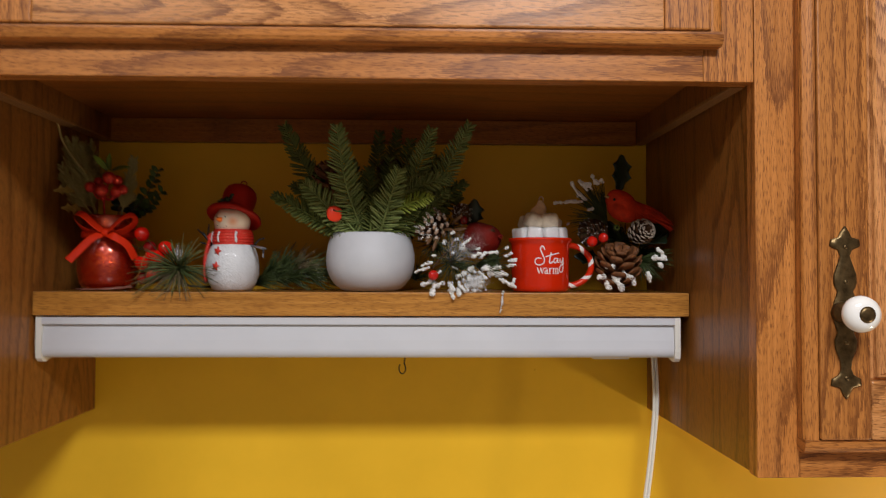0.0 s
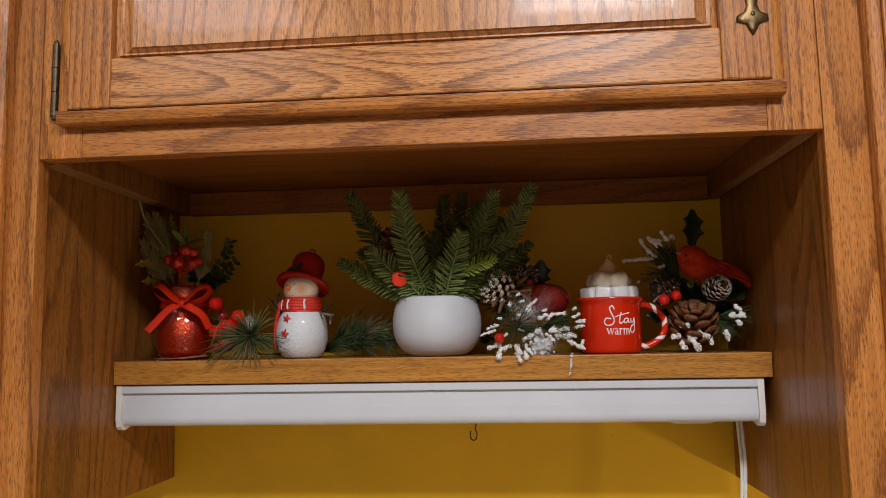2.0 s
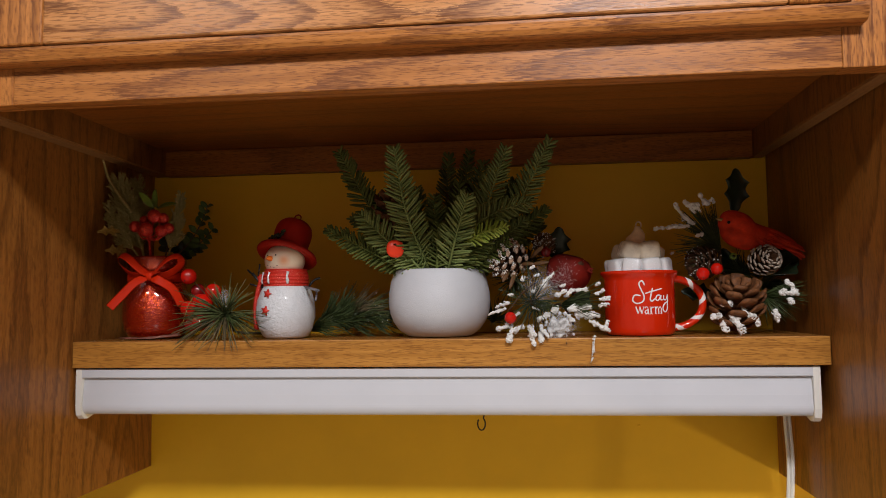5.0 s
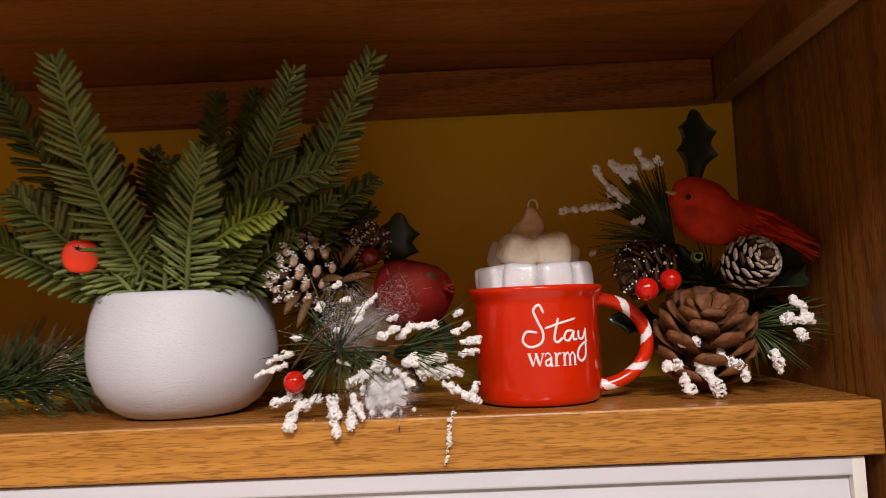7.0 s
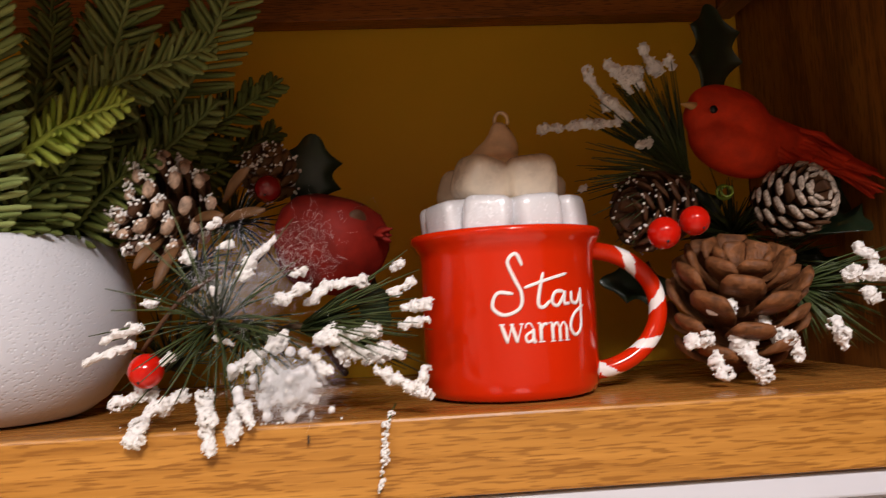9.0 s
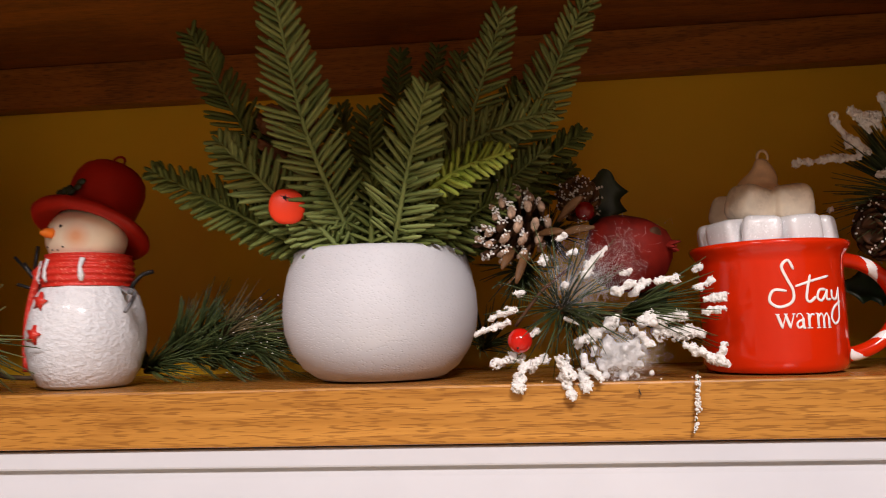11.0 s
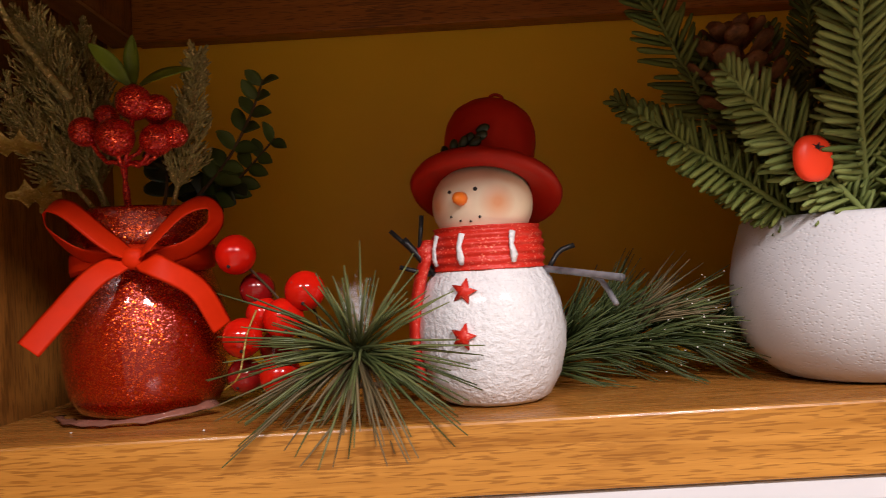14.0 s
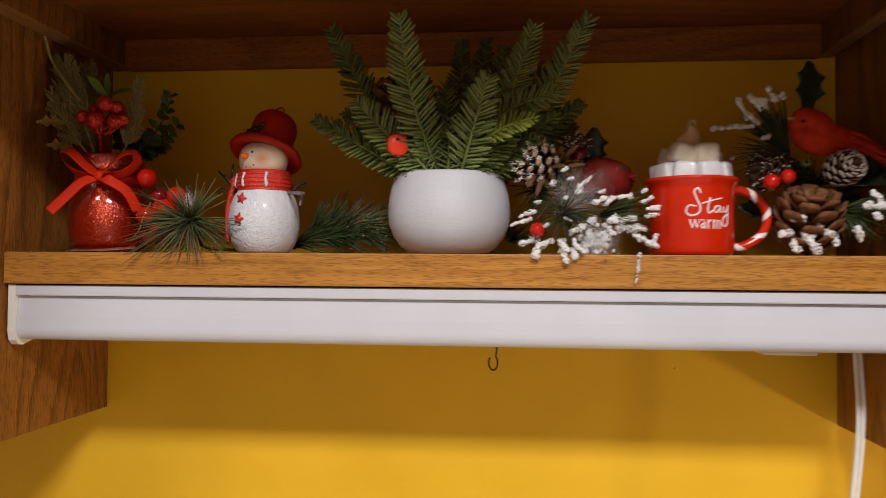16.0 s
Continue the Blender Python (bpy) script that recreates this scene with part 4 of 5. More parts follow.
part("stem", Shape().tube(curve([W(240, 200, 0.238), W(165, 110, 0.236), W(118, 40, 0.234), W(98, -20, 0.232), W(86, -54, 0.231)], 12), [0.0020 - 0.0010 * k / 12 for k in range(13)], 6), CEDAR, pick)
for tip, base, w, sp in ((W(88, 285, 0.215), W(190, 285, 0.232), 0.016, 2), (W(130, 372, 0.22), W(225, 375, 0.235), 0.017, 2), (W(195, 402, 0.215), W(205, 345, 0.232), 0.009, 2)):
    holly(pick, base, tip, w, (0.2, -1, 0.4), LEAF_GOLD, 3, "ivy_leaf", "dull gold frosted ivy leaf", 0.1, 0.62)
for tip, base, w in ((W(275, 98, 0.225), W(345, 172, 0.23), 0.008), (W(350, 85, 0.228), W(352, 170, 0.235), 0.007), (W(455, 142, 0.225), W(360, 172, 0.232), 0.006), (W(300, 150, 0.26), W(352, 175, 0.245), 0.006)):
    holly(pick, base, tip, w, (0.1, -1, 0.6), LEAF, 0, "leaf", "small fresh green leaf", 0.25)
r3 = random.Random(11)
for line, mat, size, pairs in ((((432, 400, 0.258), (500, 320, 0.262), (548, 235, 0.258), (575, 165, 0.252)), LEAF_MID, 0.0082, 7), (((440, 400, 0.264), (520, 345, 0.272), (590, 270, 0.268)), LEAF_MID, 0.0080, 6),
                               (((400, 400, 0.246), (405, 340, 0.250), (392, 290, 0.256)), LEAF_DARK, 0.0100, 4), (((425, 400, 0.262), (470, 370, 0.270), (520, 350, 0.266)), LEAF_DARK, 0.0110, 5)):
    path = curve([W(*q) for q in line], 24)
    part("stem", Shape().tube(path, [0.0010 - 0.0005 * k / 24 for k in range(25)], 5), STEM, pick)
    for k in range(pairs):
        j = 6 + int(17 * k / max(1, pairs - 1))
        t = (path[min(24, j + 1)] - path[j - 1]).normalized()
        side = t.cross(Vector((0, -1, 0))).normalized()
        for q in (-1, 1):
            d = (t * r3.uniform(0.35, 0.7) + side * q + Vector((0, r3.uniform(-0.7, 0.3), r3.uniform(-0.2, 0.3)))).normalized()
            ln = r3.uniform(0.011, 0.015) * (1.0 - 0.3 * k / pairs)
            holly(pick, path[j], path[j] + d * ln, size * (1.0 - 0.3 * k / pairs), (r3.uniform(-0.5, 0.5), -1, r3.uniform(0.1, 0.9)), mat, 0, "boxwood_leaf", "", 0.2)

# ---- red berry cluster and pine spray ----
spray = thing("pine_berry_pick", (-0.235, 0.215, SHELF_Z), "artificial pick of glossy red berries and a long-needled pine tuft", "artificial plant")
for px, py, r, y, dark in ((534, 477, 0.0089, 0.225, 0), (567, 538, 0.0080, 0.238, 1), (656, 541, 0.0088, 0.222, 0), (618, 590, 0.0090, 0.222, 0), (547, 624, 0.0086, 0.218, 0), (617, 690, 0.0088, 0.210, 0), (578, 582, 0.0080, 0.236, 0), (545, 690, 0.0080, 0.236, 1), (600, 640, 0.0080, 0.240, 1)):
    c = W(px, py, y)
    berry(spray, (c[0], c[1], max(c[2], SHELF_Z + r)), r, BERRY_DARK if dark else BERRY)
    part("berry_stem", Shape().tube(curve([c, (Vector(c) + Vector((-0.235, 0.235, 1.520))) / 2 + Vector((0, 0.006, 0)), (-0.235, 0.235, 1.516)], 6), 0.0006, 5), STEM, spray)
SPC = Vector((-0.218, 0.197, 1.5275))
for aim, spread, k, lo, hi, mat in (((0.0, -0.45, 0.0), 1.5, 60, 0.028, 0.052, PINE_DRY), ((-0.95, -0.35, 0.10), 0.55, 44, 0.036, 0.060, PINE_DRY), ((-0.75, -0.35, -0.55), 0.45, 34, 0.036, 0.060, PINE_TAN),
                                    ((0.75, -0.5, 0.10), 0.60, 34, 0.030, 0.052, PINE_DRY), ((0.05, -0.5, -0.85), 0.50, 26, 0.034, 0.056, PINE_TAN), ((0.1, -0.2, 0.9), 0.60, 30, 0.030, 0.050, PINE_DRY), ((0.7, -0.4, -0.4), 0.40, 16, 0.040, 0.054, PINE)):
    tuft(spray, SPC, aim, spread, int(k * 0.66), lo, hi, mat, w=0.00060, sag=0.2)
part("stem", Shape().tube(curve([SPC, (-0.222, 0.225, 1.520), (-0.228, 0.250, 1.507), (-0.20, 0.27, 1.504)], 10), 0.0016, 6), STEM, spray)
fluff(spray, (-0.2175, 0.192, 1.545), (0.0045, 0.004, 0.0085), 520)
part("gold_wire", Shape().tube(curve([W(520, 715, 0.205), W(548, 690, 0.20), W(560, 620, 0.205), W(575, 575, 0.21)], 12), 0.0004, 4), LEAF_GOLD, spray)

# dark pine garland lying behind the figures
garland = thing("pine_garland", (-0.10, 0.285, SHELF_Z), "dark green artificial pine garland lying on the shelf", "garland")
part("stem", Shape().tube(curve([(-0.155, 0.285, 1.506), (-0.12, 0.272, 1.516), (-0.085, 0.264, 1.526), (-0.055, 0.262, 1.528), (-0.03, 0.285, 1.510)], 16), 0.0016, 6), STEM, garland)
for c, aim, k, mat in (((-0.138, 0.275, 1.512), (0.8, -0.25, 0.55), 60, PINE), ((-0.128, 0.270, 1.516), (0.75, -0.3, 0.80), 66, PINE), ((-0.112, 0.266, 1.522), (0.75, -0.3, 0.75), 66, PINE), ((-0.096, 0.264, 1.526), (0.85, -0.3, 0.55), 60, PINE_TAN),
                       ((-0.085, 0.263, 1.526), (1.0, -0.3, 0.20), 66, PINE_DRY), ((-0.120, 0.268, 1.514), (0.9, -0.5, 0.05), 60, PINE), ((-0.100, 0.262, 1.516), (0.9, -0.5, -0.05), 60, PINE), ((-0.078, 0.260, 1.520), (0.9, -0.45, -0.15), 60, PINE),
                       ((-0.150, 0.285, 1.508), (-0.6, -0.2, 0.5), 40, PINE), ((-0.060, 0.268, 1.520), (0.8, -0.2, 0.35), 50, PINE), ((-0.140, 0.260, 1.508), (0.6, -0.4, 0.15), 50, PINE), ((-0.105, 0.275, 1.508), (0.3, -0.3, 0.5), 60, PINE)):
    tuft(garland, c, aim, 0.42, k, 0.026, 0.048, mat, w=0.00048, sag=0.05)
s = Shape()
for i in range(46):
    u = rnd.random()
    bead(s, (-0.085 + 0.034 * u + rnd.gauss(0, 0.004), 0.246 + rnd.gauss(0, 0.006), 1.528 + rnd.gauss(0, 0.009)), 0.00036)
tagged(part("frost", s, SNOW, garland, "a few bright frost specks"), kind="stuff")
tuft(garland, (0.062, 0.30, 1.515), (0.2, -0.6, 0.4), 0.7, 60, 0.02, 0.04, PINE)

# ---- snowman figurine, one mesh ----
SX, SY = -0.163, 0.232
s = Shape()
lump = lambda a, z: 1 + 0.010 * math.sin(7 * a + 90 * z) + 0.007 * math.sin(13 * a - 300 * z)
s.lathe((SX, SY, SHELF_Z), [(0.0, 0.0005), (0.021, 0.0005), (0.0245, 0.0025), (0.0290, 0.011), (0.0318, 0.022), (0.0322, 0.032), (0.0305, 0.043), (0.0275, 0.052), (0.0235, 0.058), (0.0215, 0.062), (0.0, 0.064)], 48, 0, None, lump)
rows = [(0.0226 + 0.0024 * math.sin(math.pi * min(1, 0.25 + 0.7 * u)) + 0.0005 * math.cos(u * 31.4), 0.0570 + 0.0185 * u) for u in np.linspace(0, 1, 31)]
s.lathe((SX, SY, SHELF_Z), [(0.018, 0.0570)] + rows + [(0.018, 0.0757)], 56, 1, None, lambda a, z: 1 + 0.006 * math.sin(9 * a + 300 * z))
HC = Vector((SX - 0.001, SY - 0.001, SHELF_Z + 0.0855))
s.ball(HC, (0.0222, 0.0215, 0.0195), 32, 20, 2)
tilt = Euler((radians(-24), radians(9), 0)).to_matrix()
hb = Vector((SX + 0.001, SY + 0.0005, SHELF_Z + 0.0920))
s.lathe(hb, [(0.0200, 0.0), (0.0290, -0.0035), (0.0325, -0.0035), (0.0338, -0.0010), (0.0325, 0.0018), (0.0265, 0.0050), (0.0205, 0.0075), (0.0197, 0.011), (0.0204, 0.018), (0.0209, 0.025), (0.0205, 0.0305), (0.0188, 0.0355), (0.0155, 0.0392), (0.0105, 0.0415), (0.0050, 0.0425), (0.0, 0.0427)], 56, 3, tilt)
top = hb + tilt @ Vector((0.001, -0.004, 0.0432))
s.tube([top + tilt @ Vector((0.0036 * math.cos(a), 0, 0.0022 + 0.0040 * math.sin(a))) for a in np.linspace(-0.4, math.pi + 0.4, 12)], 0.0008, 6, 3)
FA = radians(-27)
on = lambda ang, r, z: Vector((SX + r * math.sin(ang), SY - r * math.cos(ang), SHELF_Z + z))
nose = HC + Vector((math.sin(FA) * 0.0205, -math.cos(FA) * 0.0205, 0.0015))
s.strap([nose, nose + Vector((-0.0018, -0.0040, 0.0)), nose + Vector((-0.0032, -0.0066, -0.0005))], [0.0031, 0.0027, 0.0009], [0.0031, 0.0027, 0.0009], (0, 0, 1), 10, 5)


def on_head(da, dz, r, mat):
    z = dz
    k = math.sqrt(max(0.05, 1 - (z / 0.0185) ** 2))
    p = HC + Vector((math.sin(FA + da) * 0.0222 * k, -math.cos(FA + da) * 0.0215 * k, z))
    s.ball(p, r, 8, 6, mat)


on_head(-0.26, 0.0048, 0.00085, 4)
on_head(0.30, 0.0052, 0.00095, 4)
for da, dz in ((-0.26, -0.0056), (-0.06, -0.0076), (0.16, -0.0080), (0.36, -0.0064)):
    on_head(da, dz, 0.00060, 4)
cheeks = []
for da in (-0.62, 0.72):
    k = math.sqrt(1 - (0.0015 / 0.0185) ** 2)
    cheeks.append(HC + Vector((math.sin(FA + da) * 0.0222 * k, -math.cos(FA + da) * 0.0215 * k, -0.0005)))
blushed(FACE, cheeks, (0.72, 0.25, 0.09))
for z, da in ((0.0485, 0.06), (0.0305, 0.06)):
    r0 = 0.0294 if z > 0.04 else 0.0327
    c = on(FA + da, r0, z)
    rot = Euler((radians(90), 0, FA + da)).to_matrix()
    pts = [Vector((q * math.sin(i * math.pi / 5 + 0.25), q * math.cos(i * math.pi / 5 + 0.25), h)) for h in (-0.0008, 0.0012) for i in range(10) for q in ((0.0056 if i % 2 == 0 else 0.0025),)]
    pts += [Vector((0, 0, 0.0022))]
    s.add([rot @ p + c for p in pts], [(i, (i + 1) % 10, 10 + (i + 1) % 10, 10 + i) for i in range(10)] + [(10 + i, 10 + (i + 1) % 10, 20) for i in range(10)], 1)
for a in (-0.62, -0.02, 0.85):
    s.strap([on(FA + a, 0.0254, 0.0595), on(FA + a, 0.0264, 0.0625), on(FA + a - 0.03, 0.0258, 0.067), on(FA + a + 0.02, 0.0248, 0.0725)], [0.0010, 0.0018, 0.0011, 0.0015], 0.0007, tuple(on(FA + a, 1, 0) - on(FA + a, 0, 0)), 6, 0)
tail = [on(FA - 0.95, 0.0262, 0.066), on(FA - 1.02, 0.0300, 0.055), on(FA - 1.05, 0.0330, 0.040), on(FA - 1.05, 0.0336, 0.025), on(FA - 1.02, 0.0320, 0.010)]
s.strap(curve(tail, 12), 0.0078, 0.0028, tuple(on(FA - 1.0, 1, 0) - on(FA - 1.0, 0, 0)), 8, 1)
s.ball(on(FA - 0.95, 0.0262, 0.0655), (0.006, 0.005, 0.006), 10, 8, 1)
for side in (-1, 1):
    a0 = Vector((SX + side * 0.0235, SY - 0.006, SHELF_Z + 0.056))
    e = a0 + Vector((0.0255, -0.038, -0.005) if side > 0 else (-0.013, 0.0, 0.016))
    m = (a0 + e) / 2
    s.tube(curve([a0, m, e], 6), 0.0016, 6, 7 if side > 0 else 4)
    if side > 0:
        s.tube(curve([m, m + Vector((0.007, -0.004, -0.003)), e + Vector((-0.003, 0.0, -0.010))], 4), 0.0011, 6, 7)
        s.tube(curve([a0 + Vector((0.003, 0.004, 0)), a0 + Vector((0.008, 0.006, 0.007)), a0 + Vector((0.015, 0.007, 0.0095))], 5), 0.0012, 6, 4)
    else:
        s.tube([m, m + Vector((0.002, 0.0, 0.018))], 0.0010, 6, 4)
        s.tube([m, m + Vector((-0.012, 0.0, 0.012))], 0.0010, 6, 4)
        s.tube([a0 + Vector((-0.002, 0, 0)), a0 + Vector((-0.015, -0.002, 0.004))], 0.0010, 6, 4)
for d in ((-0.012, -0.0205, 0.0105), (-0.007, -0.0215, 0.0105), (-0.016, -0.0175, 0.0100), (-0.005, -0.0215, 0.014), (-0.0045, -0.0210, 0.018), (-0.010, -0.0205, 0.0125), (-0.0195, -0.0125, 0.0095)):
    p = hb + tilt @ Vector(d)
    s.ball(p, (0.0032, 0.0012, 0.0020), 8, 6, 8, Euler((0, d[0] * 90, 0)).to_matrix())
tagged(part("snowman_figurine", s, [SNOWMAN_WHITE, SCARF_RED, FACE, HAT_RED, BLACK, ORANGE, FACE, ARM_GREY, LEAF_DARK]), "white sparkling snowman figurine with red top hat and scarf", "figurine")


# ---- white pot and the artificial fir in it ----
PX, PY = 0.0062, 0.245
s = Shape().lathe((PX, PY, SHELF_Z), [(0.0, 0.0008), (0.033, 0.0008), (0.0365, 0.0022), (0.044, 0.0075), (0.0505, 0.0165), (0.0544, 0.0270), (0.0556, 0.0375), (0.0550, 0.0480), (0.0530, 0.0590), (0.0504, 0.0675), (0.0492, 0.0712), (0.0478, 0.0725),
                                     (0.0462, 0.0718), (0.0455, 0.0690), (0.0470, 0.060), (0.0, 0.058)], 72)
tagged(part("plant_pot", s, POT_WHITE), "round white matt pitted ceramic pot on the shelf", "plant pot")

fir = thing("potted_fir", (PX, PY, SHELF_Z + 0.058), "artificial fir sprigs and small pine cones in the white pot", "artificial plant")
C = lambda dx, dy: (PX + dx, PY + dy, SHELF_Z + 0.066)
# inner, rear and most low sprigs take the darker green as painted shade
for base, tip, bow, mat, sp in (
        (C(-0.006, -0.022), (-0.027, 0.156, 1.689), (-0.006, -0.004, 0.0), FIR, 0.0175),
        (C(0.012, -0.030), (0.0440, 0.168, 1.6415), (0.0, -0.006, 0.0), FIR, 0.0170),
        (C(-0.015, -0.028), (-0.068, 0.190, 1.628), (-0.004, -0.004, 0.005), FIR, 0.0160),
        (C(-0.025, -0.015), (-0.104, 0.190, 1.614), (-0.004, -0.002, 0.003), FIR_SHADED, 0.0130),
        (C(-0.022, 0.008), (-0.100, 0.227, 1.703), (-0.004, 0.0, -0.004), FIR_SHADED, 0.0165),
        (C(-0.020, 0.015), (-0.094, 0.262, 1.634), (0.0, 0.0, 0.004), FIR_SHADED, 0.0130),
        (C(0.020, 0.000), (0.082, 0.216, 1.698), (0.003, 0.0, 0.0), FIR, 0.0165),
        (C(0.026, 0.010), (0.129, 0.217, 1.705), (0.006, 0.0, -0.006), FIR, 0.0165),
        (C(0.016, 0.020), (0.056, 0.262, 1.692), (0.0, 0.0, 0.0), FIR_SHADED, 0.0150),
        (C(0.000, 0.028), (0.014, 0.290, 1.708), (0.0, 0.0, 0.0), FIR_SHADED, 0.0140),
        (C(0.005, 0.030), (0.038, 0.300, 1.712), (0.0, 0.0, 0.0), FIR_SHADED, 0.0140),
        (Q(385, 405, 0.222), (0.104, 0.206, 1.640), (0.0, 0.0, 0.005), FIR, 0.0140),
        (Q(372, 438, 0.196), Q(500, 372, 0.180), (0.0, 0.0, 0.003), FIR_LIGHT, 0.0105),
        (C(0.034, 0.000), (0.124, 0.242, 1.636), (0.0, 0.0, 0.005), FIR_SHADED, 0.0140),
        (C(0.034, 0.012), (0.119, 0.270, 1.622), (0.0, 0.0, 0.003), FIR_SHADED, 0.0140),
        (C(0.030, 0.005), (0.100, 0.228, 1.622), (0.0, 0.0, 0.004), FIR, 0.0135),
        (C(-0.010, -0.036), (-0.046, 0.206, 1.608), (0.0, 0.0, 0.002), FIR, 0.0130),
        (C(0.018, -0.036), (0.055, 0.208, 1.611), (0.0, 0.0, 0.002), FIR_SHADED, 0.0130),
        (C(0.002, -0.037), (0.010, 0.207, 1.617), (0.0, 0.0, 0.002), FIR_SHADED, 0.0130),
        (C(0.030, -0.012), (0.082, 0.205, 1.598), (0.0, 0.0, 0.004), FIR_SHADED, 0.0140),
        (C(0.032, 0.004), (0.100, 0.240, 1.600), (0.0, 0.0, 0.004), FIR_SHADED, 0.0140),
        (C(0.024, -0.024), (0.072, 0.192, 1.618), (0.0, 0.0, 0.003), FIR_SHADED, 0.0135),
        (C(-0.030, -0.010), (-0.076, 0.205, 1.598), (0.0, 0.0, 0.003), FIR_SHADED, 0.0130),
        (C(0.000, 0.000), (0.004, 0.228, 1.650), (0.0, 0.0, 0.0), FIR_SHADED, 0.0160),
        (C(-0.006, 0.010), (-0.020, 0.262, 1.664), (0.0, 0.0, 0.0), FIR_SHADED, 0.0160),
        (C(0.016, 0.000), (0.032, 0.228, 1.632), (0.0, 0.0, 0.0), FIR_SHADED, 0.0150),
        (C(-0.018, 0.000), (-0.062, 0.240, 1.652), (0.0, 0.0, 0.002), FIR_SHADED, 0.0150),
        (C(0.010, 0.010), (0.030, 0.250, 1.668), (0.0, 0.0, 0.0), FIR_SHADED, 0.0150),
        (C(0.022, 0.014), (0.090, 0.250, 1.668), (0.0, 0.0, 0.004), FIR_SHADED, 0.0150)):
    fir_branch(fir, base, tip, bow, mat, sp)
s = Shape().ball((PX, PY, SHELF_Z + 0.060), (0.044, 0.044, 0.010), 24, 10)
part("moss", s, PINE_DRY, fir)
pine_cone(fir, (-0.044, 0.243, 1.638), (-0.15, -0.1, 1), 0.056, 0.021, CONE, None, 46, 0.70, scale_w=0.85, blunt=0.25, label="brown open pine cone")
pine_cone(fir, (0.030, 0.285, 1.650), (0.1, 0, 1), 0.050, 0.019, CONE_DARK, None, 44, 0.70, scale_w=0.85, blunt=0.25, label="brown open pine cone")
part("cone_pick", Shape().tube([(-0.044, 0.243, 1.62), C(-0.012, 0.0)], 0.0016, 6), STEM, fir)
part("cone_pick", Shape().tube([(0.030, 0.285, 1.63), C(0.005, 0.02)], 0.0016, 6), STEM, fir)
s = Shape().ball((-0.034, 0.197, 1.5935), (0.0094, 0.0040, 0.0094), 24, 16, 0, Euler((0, 0, radians(22))).to_matrix(), 0.85)
for i in range(5):
    a = i * 1.2566
    c0 = Vector((-0.0338, 0.1931, 1.5975))
    s.strap([c0, c0 + Vector((0.0026 * math.cos(a), -0.0004, 0.0017 * math.sin(a)))], [0.0007, 0.0002], 0.0004, (0, -1, 0.5), 4, 1)
part("red_berry", s, [BERRY_BRIGHT, BLACK], fir, "bright orange-red flattened round berry")
berry(fir, Q(180, 330, 0.235), 0.006, BERRY_DARK)


def snow_skin(lumps, grains):
    """A granular crust: the lumps grown together, with loose grains over them."""
    s = fused(lumps, 0.00045, 2)
    for p in rnd.sample(s.v, min(grains, len(s.v))):
        bead(s, jitter(p, 0.0004), 0.00038)
    return s


# ---- frosted pick between pot and mug ----
frost = thing("frosted_pick", (0.115, 0.225, SHELF_Z), "snowy artificial pick with pine cones, a red fruit and needles", "artificial plant")
pine_cone(frost, R(310, 372, 0.224), (-0.75, -0.55, 0.25), 0.038, 0.0200, CONE_DARK, CONE_FROST, 54, 0.70, label="open pine cone with frosted scale tips", scale_w=0.62, tip_from=0.9, frost=9, blunt=0.75)
for k, (px, py, qx, qy) in enumerate(((300, 425, 255, 475), (345, 395, 400, 385), (330, 430, 290, 510), (390, 400, 470, 375), (400, 360, 440, 300))):
    a, b = R(px, py, 0.215), R(qx, qy, 0.203)
    part("cone_scale", Shape().strap(curve([a, (a + b) / 2 + Vector((0, -0.002, 0.001)), b], 5), [0.0010, 0.0017, 0.0023, 0.0024, 0.0020, 0.0008], 0.0008, (0.2, -1, 0.3), 8), CONE_TAN, frost, "brown curled cone scale")
pine_cone(frost, R(478, 318, 0.244), (-0.2, -0.6, 0.6), 0.024, 0.0115, CONE_DARK, CONE_TAN, 50, 0.6, label="small frosted pine cone", frost=4)
berry(frost, R(473, 337, 0.226), 0.0056, BERRY_DARK)
tuft(frost, R(420, 400, 0.258), (0.0, -0.1, 0.1), 1.6, 90, 0.016, 0.030, PINE, w=0.00050, sag=0.0)
tuft(frost, R(360, 470, 0.250), (0.0, -0.1, -0.2), 1.6, 80, 0.016, 0.030, PINE, w=0.00050, sag=0.0)
holly(frost, R(535, 375, 0.262), R(548, 240, 0.258), 0.032, (0.3, -1, 0.2), LEAF_DARK, 3, label="dark green holly leaf")
holly(frost, R(600, 470, 0.250), R(690, 580, 0.258), 0.020, (0.1, -1, 0.3), LEAF_DARK, 3, label="dark green holly leaf")
fc = R(582, 440, 0.240)
part("fruit", Shape().lathe(fc, [(0.0, -0.0205), (0.0105, -0.0195), (0.0182, -0.0140), (0.0228, -0.0050), (0.0240, 0.0035), (0.0230, 0.0110), (0.0185, 0.0170), (0.0115, 0.0200), (0.0045, 0.0194), (0.0, 0.0180)], 40, 0, Euler((0, radians(14), 0)).to_matrix(), lambda a, z: 1 + 0.028 * math.cos(5 * a) + 0.012 * math.sin(9 * a + 300 * z)).ball(fc + Vector((-0.002, 0, 0.0185)), (0.0022, 0.002, 0.002), 8, 6, 1), [FRUIT_RED, BLACK], frost, "dull dark red artificial fruit")
s = Shape()
for i in range(6):
    a = i * 1.05
    d = Vector((1, 0.25 * math.cos(a), 0.45 * math.sin(a))).normalized()
    c0 = fc + Vector((0.0185, -0.006, 0.003))
    s.strap([c0, c0 + d * 0.004, c0 + d * 0.008], [0.0016, 0.0014, 0.0003], 0.0006, (0, -1, 0), 6)
